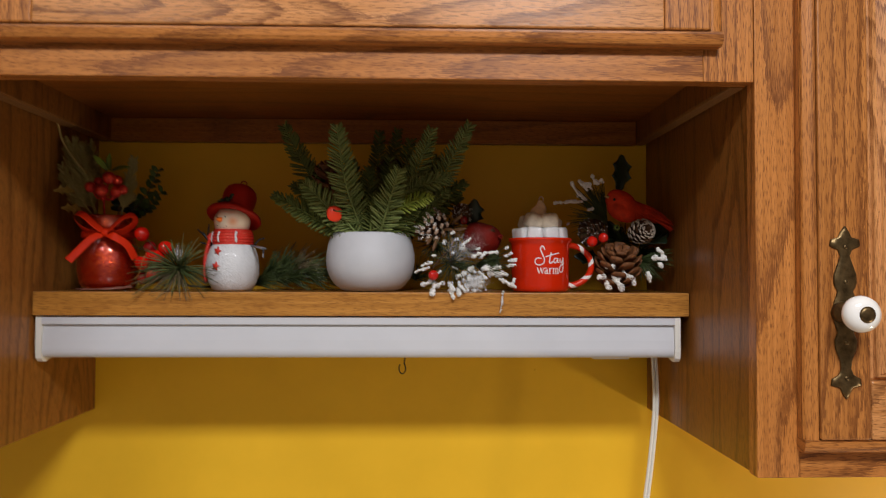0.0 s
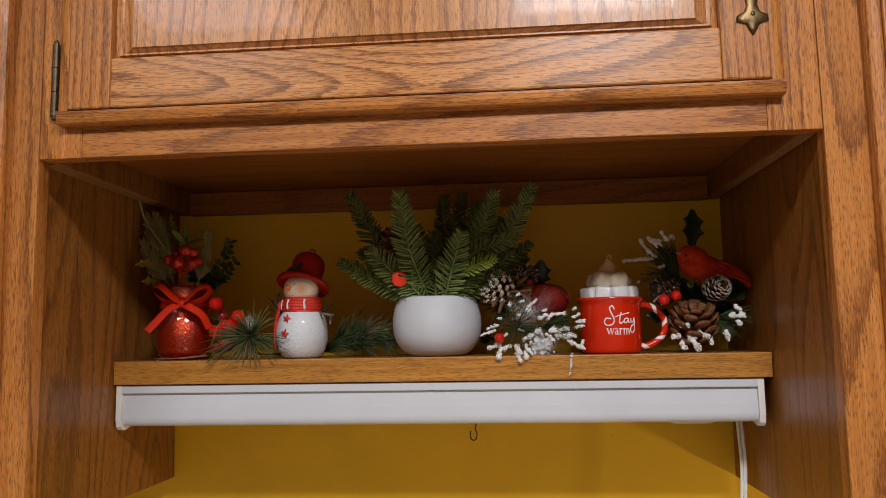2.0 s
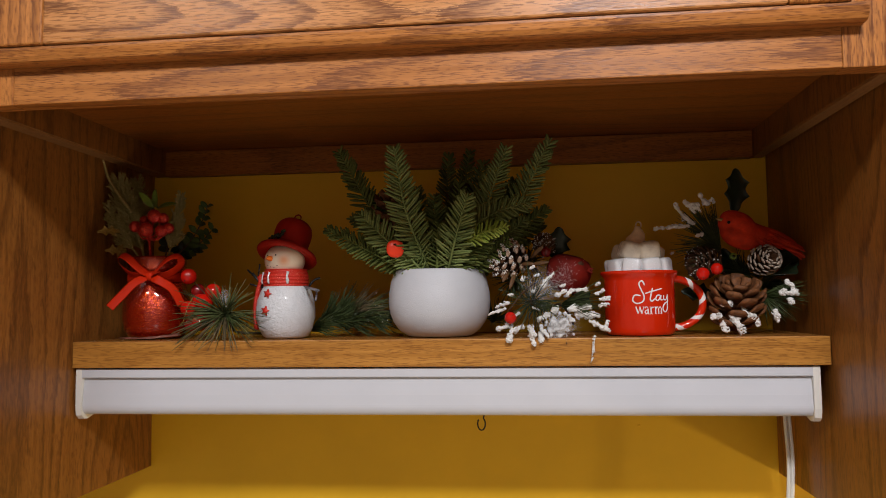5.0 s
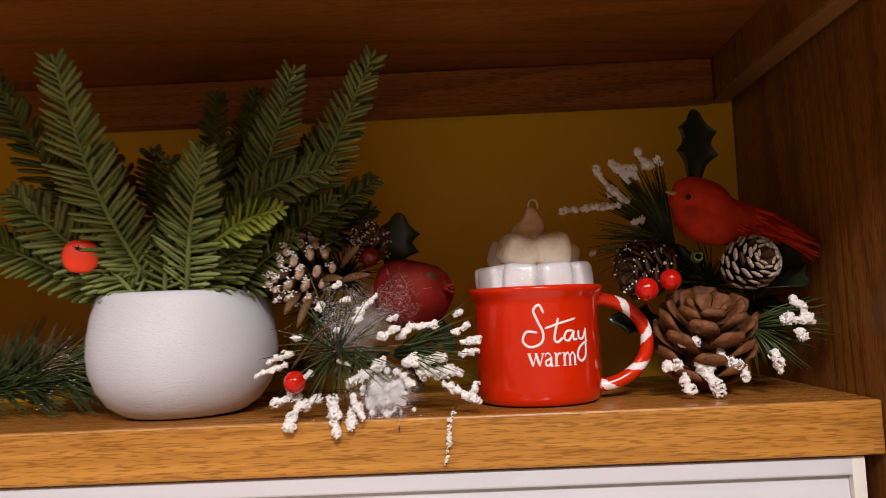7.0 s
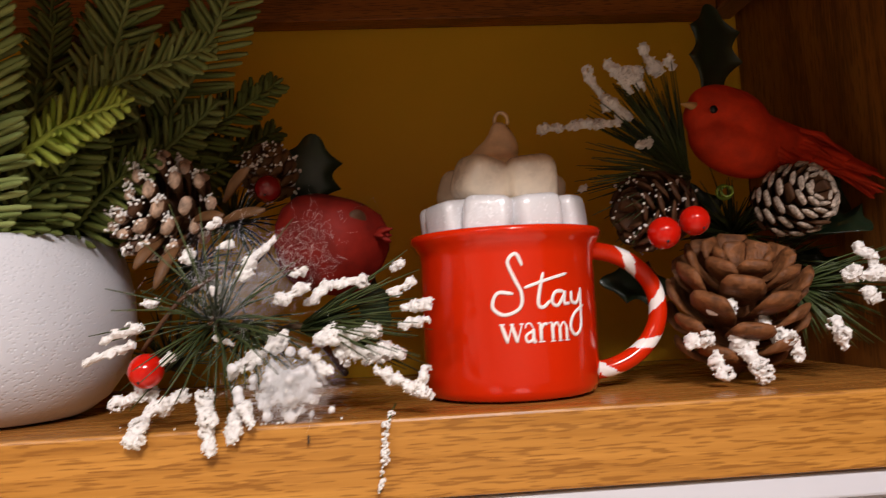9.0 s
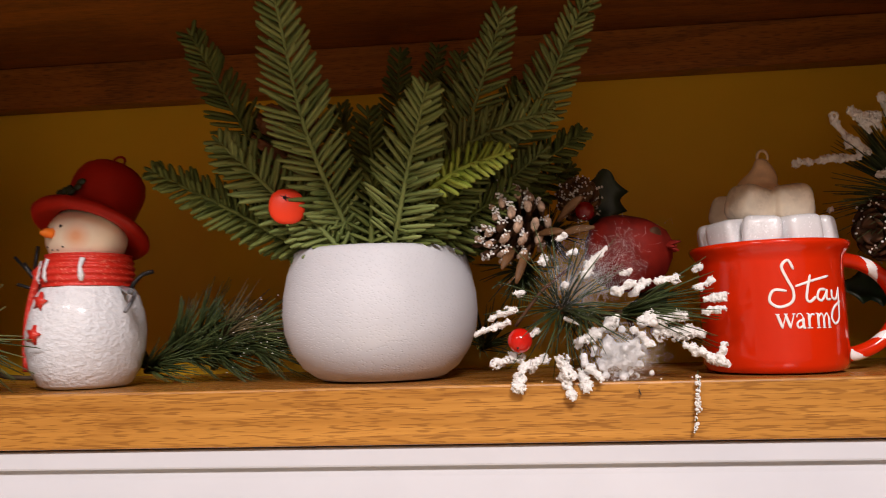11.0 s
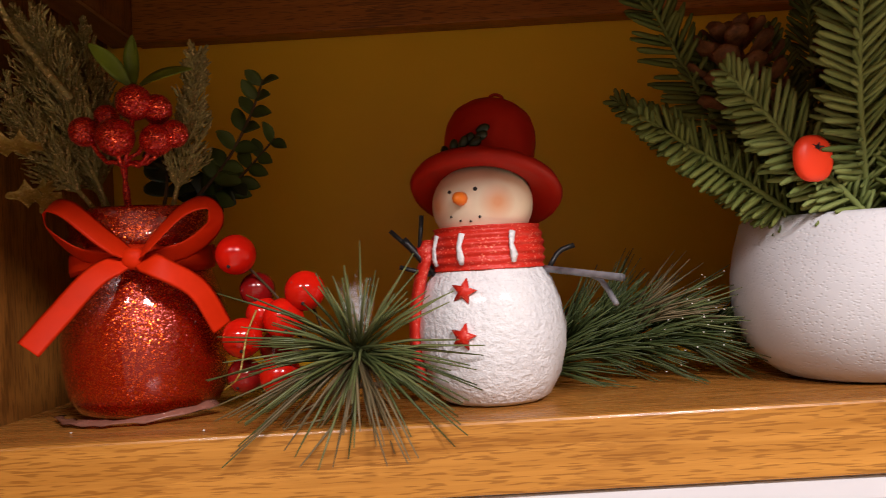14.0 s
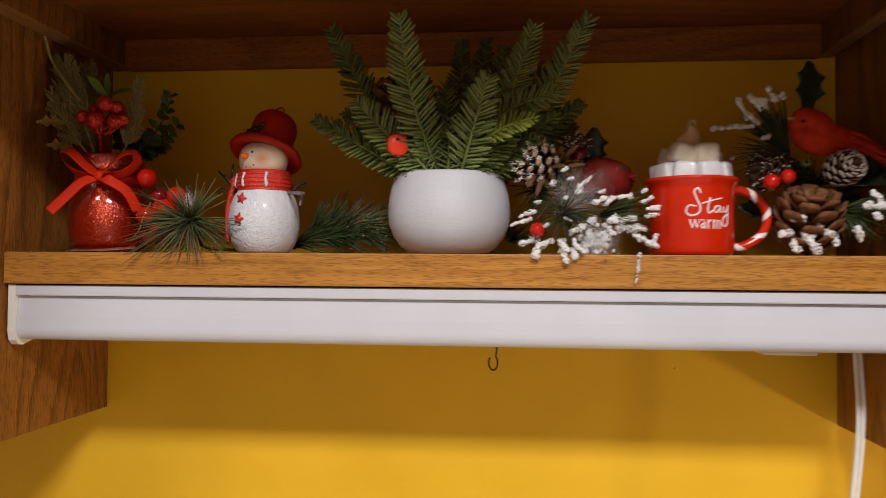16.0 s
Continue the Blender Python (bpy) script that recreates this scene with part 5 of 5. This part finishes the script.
s.ball(fc + Vector((0.0125, -0.0190, 0.0085)), (0.0044, 0.0016, 0.0042), 12, 8, 1, Euler((0.2, 0, 0.5)).to_matrix())
for k, d in enumerate(((0.9, -0.5, 0.1), (0.7, -0.9, 0.0), (0.8, -0.4, -0.5), (0.5, -1.0, -0.35))):
    c0 = fc + Vector((0.0190, -0.0110, 0.0040))
    d = Vector(d).normalized()
    s.strap([c0, c0 + d * 0.004, c0 + d * 0.0085], [0.0022, 0.0019, 0.0003], 0.0007, (0, -1, 0.4), 6)
part("calyx", s, [FRUIT_RED, CONE_DARK], frost)
fluff(frost, fc + Vector((-0.004, -0.0255, 0.0)), (0.012, 0.002, 0.012), 90, "fine white fibres caught on the fruit")
fluff(frost, R(440, 500, 0.196), (0.018, 0.008, 0.014), 620)
fluff(frost, R(520, 682, 0.187), (0.012, 0.006, 0.010), 1300)
s = Shape()
for i in range(120):
    s.ball(R(515, 682, 0.190) + Vector((rnd.gauss(0, 0.0058), rnd.gauss(0, 0.0022), rnd.gauss(0, 0.0040))), rnd.uniform(0.0010, 0.0024), 6, 5, 0, Euler((rnd.random(), rnd.random(), rnd.random())).to_matrix())
part("cotton_wad", fused(s, 0.0007, 4), FIBRE_CORE, frost, "matted wad of white cotton snow")
TC = R(395, 572, 0.200)
T2 = R(545, 580, 0.205)
tuft(frost, TC, (0.0, -0.5, 0.1), 1.6, 74, 0.026, 0.048, PINE, w=0.00040, sag=0.1)
tuft(frost, T2, (0.9, -0.35, 0.05), 0.55, 60, 0.030, 0.048, PINE, w=0.00045, sag=0.05)
tuft(frost, TC + Vector((0.01, 0.006, 0.0)), (0.2, -0.3, -0.5), 1.0, 36, 0.02, 0.036, PINE, w=0.00040)
part("stem", Shape().tube(curve([TC, (TC + T2) / 2 + Vector((0, 0.01, -0.004)), T2, (0.15, 0.24, 1.512)], 10), 0.0015, 6), STEM, frost)
part("stem_tip", Shape().ball(TC + Vector((0, -0.002, 0)), 0.0026, 10, 8), CONE_TAN, frost)
part("twig", Shape().tube(curve([R(275, 615, 0.192), R(310, 560, 0.190), R(345, 520, 0.192), R(420, 470, 0.205)], 10), [0.0009] * 11, 5), CONE_DARK, frost)
berry(frost, (0.0848, 0.1890, 1.5205), 0.0061)
s = Shape()
for ax, ay, bx, by, r in ((185, 632, 255, 605, 0.0020), (205, 600, 270, 575, 0.0020), (238, 700, 300, 690, 0.0030), (262, 765, 300, 705, 0.0030), (300, 715, 345, 690, 0.0034), (395, 790, 385, 730, 0.0030), (370, 690, 400, 740, 0.0028),
                          (430, 770, 435, 715, 0.0026), (445, 715, 460, 745, 0.0024), (420, 655, 445, 645, 0.0024), (485, 610, 510, 590, 0.0030), (575, 600, 660, 590, 0.0040), (600, 625, 705, 625, 0.0038), (570, 610, 600, 580, 0.0030),
                          (665, 655, 730, 690, 0.0024), (700, 670, 765, 705, 0.0026), (735, 690, 750, 660, 0.0020), (705, 580, 755, 570, 0.0019), (710, 550, 760, 535, 0.0024), (685, 522, 728, 505, 0.0018), (688, 478, 708, 468, 0.0016),
                          (495, 535, 550, 510, 0.0022), (545, 540, 590, 505, 0.0024), (600, 510, 640, 495, 0.0022), (525, 488, 540, 482, 0.0018), (375, 405, 395, 395, 0.0020), (330, 465, 345, 445, 0.0020), (385, 520, 395, 515, 0.0018),
                          (270, 535, 290, 537, 0.0016), (440, 470, 490, 425, 0.0022), (395, 440, 420, 430, 0.0016), (430, 490, 450, 485, 0.0024), (400, 600, 425, 605, 0.0014), (450, 640, 500, 605, 0.0026), (540, 620, 590, 660, 0.0022), (280, 660, 320, 625, 0.0018)):
    y = 0.186 + 0.010 * rnd.random()
    ya, yb = (0.1775 if R(u, v, y).z < SHELF_Z + 0.002 else y for u, v in ((ax, ay), (bx, by)))
    snow_run(s, R(ax, ay, ya), R(bx, by, yb), r * 0.98, 0.00082)
c = R(510, 690, 0.190)
for i in range(50):
    bead(s, c + Vector((rnd.gauss(0, 0.0065), -0.003 + rnd.gauss(0, 0.0025), rnd.gauss(0, 0.0050))), 0.0006)
tagged(part("snow", snow_skin(s, 3200), SNOW, frost, "clumps of white artificial snow on the needle tips"), kind="stuff")
part("needle", Shape().tube([R(555, 742, 0.19), R(556, 778, 0.181)], 0.0004, 4), STEM, frost)

# fallen frosted twig over the shelf's edge
s = Shape()
a, m, b = Vector((0.1685, 0.191, 1.5016)), Vector((0.167, 0.1808, 1.4985)), Vector((0.1635, 0.1795, 1.4765))
s.tube([a + Vector((0.0015, 0.004, 0.002)), a, m, b], 0.0004, 5, 1)
snow_run(s, a, m, 0.0011, 0.0007, 0, 40)
snow_run(s, m, b, 0.0014, 0.0007, 0, 130)
tagged(part("frosted_twig", s, [SNOW, PINE]), "short fallen pine needle crusted with white snow beads", "twig")
s = Shape()
for i in range(9):
    bead(s, (rnd.uniform(0.08, 0.18), rnd.uniform(0.186, 0.20), SHELF_Z + 0.0005), 0.00045)
for x, y in ((-0.368, 0.20), (-0.338, 0.206), (0.072, 0.20), (0.08, 0.21), (-0.28, 0.195)):
    bead(s, (x, y, SHELF_Z + 0.0004), 0.0004)
tagged(part("crumbs", s, SNOW), "loose white snow beads scattered on the shelf", "crumbs", "", "stuff")

# ---- red mug ornament ----
MX, MY, MR = 0.2192, 0.236, 0.0362
mug = thing("mug_ornament", (MX, MY, SHELF_Z), "glossy red mug ornament heaped with white marshmallows and cream", "mug")
s = Shape().lathe((MX, MY, SHELF_Z), [(0.0, 0.0006), (0.0325, 0.0006), (0.0345, 0.0016), (0.0358, 0.0045), (MR, 0.010), (MR, 0.056), (0.0366, 0.0590), (0.0385, 0.0618), (0.0398, 0.0636), (0.0402, 0.0650), (0.0398, 0.0664), (0.0385, 0.0668), (0.0368, 0.0655), (0.0355, 0.062), (0.0, 0.060)], 72)
part("cup", s, RED_GLAZE, mug, "glossy red glazed cup with flared rim")
HA = radians(2)
hd = Vector((math.cos(HA), math.sin(HA), 0))
hp = []
for a in np.linspace(radians(104), radians(-104), 120):
    k = Vector((0.0345 + 0.0308 * (math.cos(a) if math.cos(a) > 0 else 0.4 * math.cos(a)), 0, 0)).x
    hp.append(Vector((MX, MY, SHELF_Z + 0.0330 + 0.0254 * math.sin(a))) + hd * k)
s = Shape()
n = 32
path = hp
wid = [0.0039 + 0.0012 * max(0, 1 - min(i, 119 - i) / 10) for i in range(120)]
s.strap(path, wid, wid, tuple(Vector((-hd.y, hd.x, 0))), n)
for i in range(len(s.f) - 2):
    j, e = divmod(i, n)
    if ((j / 119 * 4.6 + e / n + 0.32) % 1.0) < 0.27:
        s.m[i] = 1
part("handle", s, [RED_GLAZE, WHITE_GLAZE], mug, "candy-cane striped red and white handle")
r4 = random.Random(5)
for i in range(9):
    a = -math.pi / 2 + (i - 4) * 0.69 + 0.33
    c = (MX + 0.0248 * math.cos(a), MY + 0.0248 * math.sin(a), SHELF_Z + 0.0710)
    part("marshmallow", Shape().ball(c, (0.0098, 0.0096, 0.0090), 24, 16, 0, Euler((r4.uniform(-0.1, 0.1), r4.uniform(-0.12, 0.12), a)).to_matrix(), 0.38), MALLOW, mug)
s = Shape()
for dx, dy, z, r, e in ((-0.0096, -0.0100, 0.0880, (0.0110, 0.0112, 0.0100), (0.1, 0.30, 0.4)), (0.0100, -0.0100, 0.0880, (0.0110, 0.0110, 0.0104), (0.1, -0.10, 0.1)), (-0.0140, 0.0080, 0.0855, (0.0110, 0.0110, 0.0095), (0.2, 0.2, 0.9)),
                        (0.0165, 0.0080, 0.0855, (0.0110, 0.0110, 0.0095), (0.2, 0.2, 0.3)), (0.0, 0.0, 0.0840, (0.0140, 0.0140, 0.0120), (0, 0, 0))):
    s.ball((MX + dx, MY + dy, SHELF_Z + z), r, 24, 16, 0, Euler(e).to_matrix(), 0.55)
part("cream_mound", fused(s, 0.0007, 3), LUMP_MAT, mug, "glazed cream mound with toasted patches")
s = Shape().lathe((MX, MY, SHELF_Z), [(0.0128, 0.090), (0.0124, 0.0955), (0.0108, 0.0985), (0.0098, 0.1000), (0.0102, 0.1016), (0.0092, 0.1040), (0.0070, 0.1070), (0.0050, 0.1100), (0.0034, 0.1130), (0.0020, 0.1146), (0.0, 0.1150)], 36, 0, None, lambda a, z: 1 + 0.16 * math.sin(a + 300 * z) + 0.07 * math.sin(3 * a - 200 * z))
part("cream_swirl", s, CREAM_MAT, mug, "pale toasted whipped cream swirl")
lp = Vector((MX + 0.0015, MY, SHELF_Z + 0.1150))
part("hanging_loop", Shape().tube([lp + Vector((0.0028 * math.cos(a), 0, 0.0008 + 0.0036 * math.sin(a))) for a in np.linspace(-0.5, math.pi + 0.5, 14)], 0.0008, 6), CREAM_MAT, mug)
ARC = lambda u, v, lift=0.0: Vector((MX + (MR + lift) * math.sin(u / MR), MY - (MR + lift) * math.cos(u / MR), SHELF_Z + v))


def stroke(s, pts, w, n):
    path = curve([ARC(u, v, 0.0) for u, v in pts], n)
    out = [Vector((MX, MY, p.z)) + (Vector((p.x, p.y, 0)) - Vector((MX, MY, 0))).normalized() * (MR + 0.00015) for p in path]
    s.strap(out, [w * (0.55 if k in (0, n) else 1) for k in range(n + 1)], 0.00022, [(p.x - MX, p.y - MY, 0) for p in out], 6)


# handwritten "Stay", then "warm" in upright letters
s = Shape()
mm = lambda *p: [(-0.0115 + 0.00130 * (u + 21.6), 0.0262 + 0.00112 * v) for u, v in p]
stroke(s, mm((-12.4, 22.5), (-14.2, 26.6), (-16.6, 24.0), (-15.0, 18.5), (-13.0, 13.0), (-13.8, 8.2), (-18.4, 6.2), (-21.6, 9.0), (-20.0, 13.6), (-15.4, 13.2)), 0.00076, 40)
stroke(s, mm((-6.2, 20.0), (-7.6, 14.0), (-8.2, 9.5), (-6.8, 8.2), (-4.4, 10.4)), 0.00076, 22)
stroke(s, mm((-12.2, 15.0), (-6.0, 17.2), (2.0, 19.4)), 0.00068, 16)
stroke(s, mm((0.4, 13.4), (-2.6, 13.2), (-3.8, 10.0), (-2.0, 8.6), (0.2, 11.6), (0.9, 13.4), (0.5, 9.4), (2.6, 9.2)), 0.00074, 28)
stroke(s, mm((3.4, 13.4), (3.4, 10.0), (5.6, 9.4), (7.6, 13.6)), 0.00074, 20)
stroke(s, mm((7.6, 14.4), (7.4, 7.0), (6.8, 0.6), (4.2, -1.6), (2.4, 1.2), (4.0, 5.4), (8.6, 8.4)), 0.00074, 30)
unit = 0.0073
at_x = -0.0086
for width, strokes in ((1.14, (((0.0, 0.97), (0.30, 0.02), 1), ((0.28, 0.02), (0.54, 0.92), 0), ((0.52, 0.95), (0.80, 0.02), 1), ((0.78, 0.02), (1.05, 0.95), 0), ((-0.12, 0.97), (0.18, 0.97), 0), ((0.42, 0.97), (0.66, 0.97), 0), ((0.92, 0.97), (1.16, 0.97), 0))),
                       (0.72, (((0.50, 0.72), (0.50, 0.10), (0.64, 0.03), 1), ((0.08, 0.74), (0.14, 0.94), (0.34, 0.98), (0.50, 0.74), 0), ((0.50, 0.58), (0.20, 0.46), (0.08, 0.24), (0.22, 0.03), (0.50, 0.20), 0.5))),
                       (0.66, (((0.18, 0.97), (0.18, 0.03), 1), ((0.0, 0.97), (0.18, 0.97), 0), ((0.0, 0.02), (0.40, 0.02), 0), ((0.20, 0.62), (0.36, 0.90), (0.58, 0.90), 0.6))),
                       (1.40, (((0.18, 0.97), (0.18, 0.03), 1), ((0.62, 0.76), (0.62, 0.03), 1), ((1.06, 0.76), (1.06, 0.03), 1), ((0.20, 0.66), (0.42, 0.96), (0.62, 0.72), 0.3), ((0.64, 0.66), (0.86, 0.96), (1.06, 0.72), 0.3), ((0.0, 0.97), (0.18, 0.97), 0), ((0.02, 0.02), (0.34, 0.02), 0), ((0.47, 0.02), (0.78, 0.02), 0), ((0.92, 0.02), (1.22, 0.02), 0)))):
    for *pts, heavy in strokes:
        stroke(s, [(at_x + u * unit, 0.0225 + v * unit) for u, v in pts], 0.00034 + 0.00042 * heavy, 6 if len(pts) == 2 else 14)
    at_x += width * unit
part("lettering", s, WHITE_GLAZE, mug, "white lettering reading Stay warm")

# ---- red bird and its pick ----
s = Shape()
bp = [R(1238, 210, 0.240), R(1262, 195, 0.240), R(1300, 215, 0.240), R(1330, 250, 0.241), R(1390, 262, 0.243), R(1450, 270, 0.245), R(1500, 285, 0.246)]
path = curve(bp, 26)
prof = [0.0058, 0.0078, 0.0095, 0.0106, 0.0113, 0.0119, 0.0125, 0.0132, 0.0139, 0.0144, 0.0147, 0.0148, 0.0147, 0.0144, 0.0139, 0.0132, 0.0124, 0.0115, 0.0107, 0.0099, 0.0091, 0.0083, 0.0075, 0.0067, 0.0058, 0.0050, 0.004]
core = Shape().strap(path, prof, [p * 0.95 for p in prof], (0, -1, 0), 20)
core.ball(bp[0] + Vector((0.0045, 0, 0.0002)), (0.0108, 0.0100, 0.0104), 24, 16)
core.ball(R(1306, 264, 0.2395), (0.0215, 0.0135, 0.0128), 28, 16, 0, Euler((0, radians(24), 0)).to_matrix())
body = fused(core, 0.0011, 14)
s.add(body.v, body.f)
for i in range(46):
    u = rnd.random()
    a = path[8 + int(u * 12)] + Vector((0, -0.009 + 0.004 * rnd.random(), rnd.uniform(-0.010, 0.008)))
    s.strap([a, a + Vector((0.009, -0.0012, -0.003)), a + Vector((0.018, 0.0005, -0.007 + rnd.uniform(-0.003, 0.002)))], [0.0010, 0.0016, 0.0003], 0.0005, (0, -1, 0), 5)
for i in range(34):
    a = path[17 + rnd.randint(0, 6)] + Vector((0, rnd.uniform(-0.006, 0.004), rnd.uniform(-0.006, 0.005)))
    e = R(1595 + rnd.uniform(-40, 30), 345 + rnd.uniform(-40, 20), 0.238 + rnd.uniform(-0.008, 0.008))
    e.x = min(e.x, RX - 0.004)
    s.strap(curve([a, (a + e) / 2 + Vector((0, 0, 0.002)), e], 5), [0.0014, 0.0022, 0.0024, 0.0022, 0.0014, 0.0004], 0.0005, (0, -1, 0.3), 5)
for i in range(12):
    a = path[18] + Vector((0, rnd.uniform(-0.008, 0.0), -0.004))
    e = R(1470 + rnd.uniform(-15, 20), 335 + rnd.uniform(-10, 10), 0.226)
    s.strap(curve([a, (a + e) / 2, e], 4), [0.0012, 0.0018, 0.0020, 0.0014, 0.0004], 0.0005, (0, -1, 0.3), 5)
bk = R(1236, 190, 0.236)
s.strap([bk, bk + Vector((-0.004, -0.001, 0.0008)), bk + Vector((-0.0075, -0.001, 0.0014))], [0.0024, 0.0016, 0.0003], [0.0022, 0.0015, 0.0003], (0, 0, 1), 8, 1)
s.ball(R(1268, 194, 0.2278), (0.0017, 0.0012, 0.0017), 12, 8, 2)
tagged(part("bird_ornament", s, [BIRD_RED, BEAK, BLACK]), "red feathered bird ornament perched on a pine cone pick", "ornament")

perch = thing("pine_cone_pick", (0.315, 0.245, SHELF_Z), "artificial pick of pine cones, holly, berries and snowy needles", "artificial plant")
pine_cone(perch, R(1300, 572, 0.236), (0.05, -0.45, 1), 0.054, 0.0285, CONE, None, 38, 0.62, label="large open brown pine cone", scale_w=1.0, thick=0.0012, blunt=0.72)
pine_cone(perch, R(1402, 370, 0.236), (0.35, -0.9, 0.25), 0.032, 0.0160, CONE_DARK, CONE_WHITE, 66, 0.56, label="small pine cone with white-tipped scales", scale_w=0.80, tip_from=0.9, blunt=0.85, thick=0.0005)
pine_cone(perch, R(1165, 380, 0.242), (-0.8, -0.45, -0.1), 0.034, 0.0165, CONE_DARK, None, 54, 0.66, label="dark pine cone", scale_w=1.15, thick=0.0007, blunt=0.4, frost=2)
berry(perch, R(1174, 422, 0.213), 0.0066)
berry(perch, R(1230, 400, 0.218), 0.0062)
holly(perch, R(1264, 165, 0.262), R(1262, -8, 0.268), 0.030, (0.15, -1, 0.1), LEAF_DARK, 3, label="dark green holly leaf")
holly(perch, R(1415, 440, 0.262), R(1560, 415, 0.226), 0.044, (0.0, -0.7, 0.7), LEAF_DARK, 3, label="dark green holly leaf")
holly(perch, R(1180, 520, 0.275), R(1058, 508, 0.272), 0.024, (0.0, -1, 0.2), LEAF_DARK, 3, label="dark green holly leaf")
holly(perch, R(1400, 470, 0.262), R(1520, 520, 0.255), 0.022, (0.0, -0.9, 0.4), LEAF_DARK, 3, label="dark green holly leaf")
holly(perch, R(1400, 400, 0.275), R(1530, 330, 0.268), 0.034, (0.1, -0.9, 0.4), LEAF_DARK, 3, label="dark green holly leaf")
holly(perch, R(1270, 470, 0.278), R(1215, 330, 0.272), 0.030, (0.1, -1, 0.2), LEAF_DARK, 3, label="dark green holly leaf")
tuft(perch, R(1300, 430, 0.268), (0.0, -0.15, 0.1), 1.6, 110, 0.020, 0.036, PINE, w=0.00050, sag=0.0)
tuft(perch, R(1380, 480, 0.268), (0.5, -0.15, -0.1), 1.4, 80, 0.020, 0.036, PINE, w=0.00050, sag=0.0)
spool = R(1283, 350, 0.236)
part("wire_coil", Shape().tube([spool + Vector((0.0035 * (1 - a / 30) * math.cos(a), -0.0004 * a, 0.0035 * (1 - a / 30) * math.sin(a))) for a in np.linspace(0, 14, 40)], 0.0007, 5), LEAF, perch)
U = R(1215, 320, 0.250)
for aim, k, lo, hi, sp in (((-0.40, -0.1, 1.0), 80, 0.034, 0.056, 0.26), ((-0.8, -0.15, 0.75), 64, 0.034, 0.058, 0.22), ((-1.0, -0.2, 0.05), 50, 0.028, 0.054, 0.28), ((-0.8, -0.3, -0.45), 55, 0.022, 0.048, 0.3)):
    tuft(perch, U, aim, sp, k, lo, hi, PINE if k != 50 else PINE_DRY, w=0.00045, sag=0.0)
s = Shape()
for ax, ay, bx, by, r in ((1030, 125, 1075, 190, 0.0022), (1068, 175, 1105, 205, 0.0030), (1075, 110, 1115, 165, 0.0026), (1110, 120, 1135, 155, 0.0030), (1135, 82, 1158, 125, 0.0026), (1148, 100, 1165, 120, 0.0028), (1185, 90, 1192, 115, 0.0016),
                          (945, 232, 1020, 226, 0.0016), (1000, 226, 1060, 222, 0.0022), (1050, 225, 1100, 215, 0.0014), (1125, 262, 1150, 255, 0.0018), (1020, 345, 1035, 335, 0.0010)):
    snow_run(s, R(ax, ay, 0.236), R(bx, by, 0.242), r * 1.1, 0.00080)
V = R(1410, 520, 0.238)
for aim, k, lo, hi in (((1.0, -0.35, 0.1), 46, 0.026, 0.044), ((0.75, -0.35, -0.6), 40, 0.026, 0.040), ((0.2, -0.4, -0.9), 30, 0.018, 0.030)):
    tuft(perch, V, aim, 0.3, k, lo, hi, PINE, w=0.00045, sag=0.0)
for ax, ay, bx, by, r in ((1530, 455, 1568, 470, 0.0030), (1515, 500, 1560, 505, 0.0034), (1540, 530, 1568, 545, 0.0030), (1490, 580, 1505, 635, 0.0032), (1405, 610, 1425, 645, 0.0024), (1555, 490, 1590, 510, 0.0030),
                          (1215, 625, 1255, 618, 0.0034), (1265, 555, 1300, 552, 0.0030), (1265, 640, 1280, 675, 0.0034), (1310, 630, 1340, 660, 0.0040), (1340, 650, 1350, 678, 0.0036), (1370, 605, 1400, 615, 0.0034), (1295, 610, 1330, 630, 0.0030), (1345, 570, 1370, 600, 0.0022)):
    a, b = R(ax, ay, 0.216), R(bx, by, 0.214)
    a.x, b.x = min(a.x, RX - 0.005), min(b.x, RX - 0.005)
    a.z, b.z = max(a.z, SHELF_Z + 0.003), max(b.z, SHELF_Z + 0.003)
    snow_run(s, a, b, r * 1.05, 0.00080)
tagged(part("snow", snow_skin(s, 2600), SNOW, perch, "clumps of white artificial snow"), kind="stuff")
part("stem", Shape().tube(curve([U, (0.315, 0.262, 1.560), V, (0.33, 0.27, 1.515), (0.33, 0.27, 1.502)], 14), 0.0018, 6), STEM, perch)
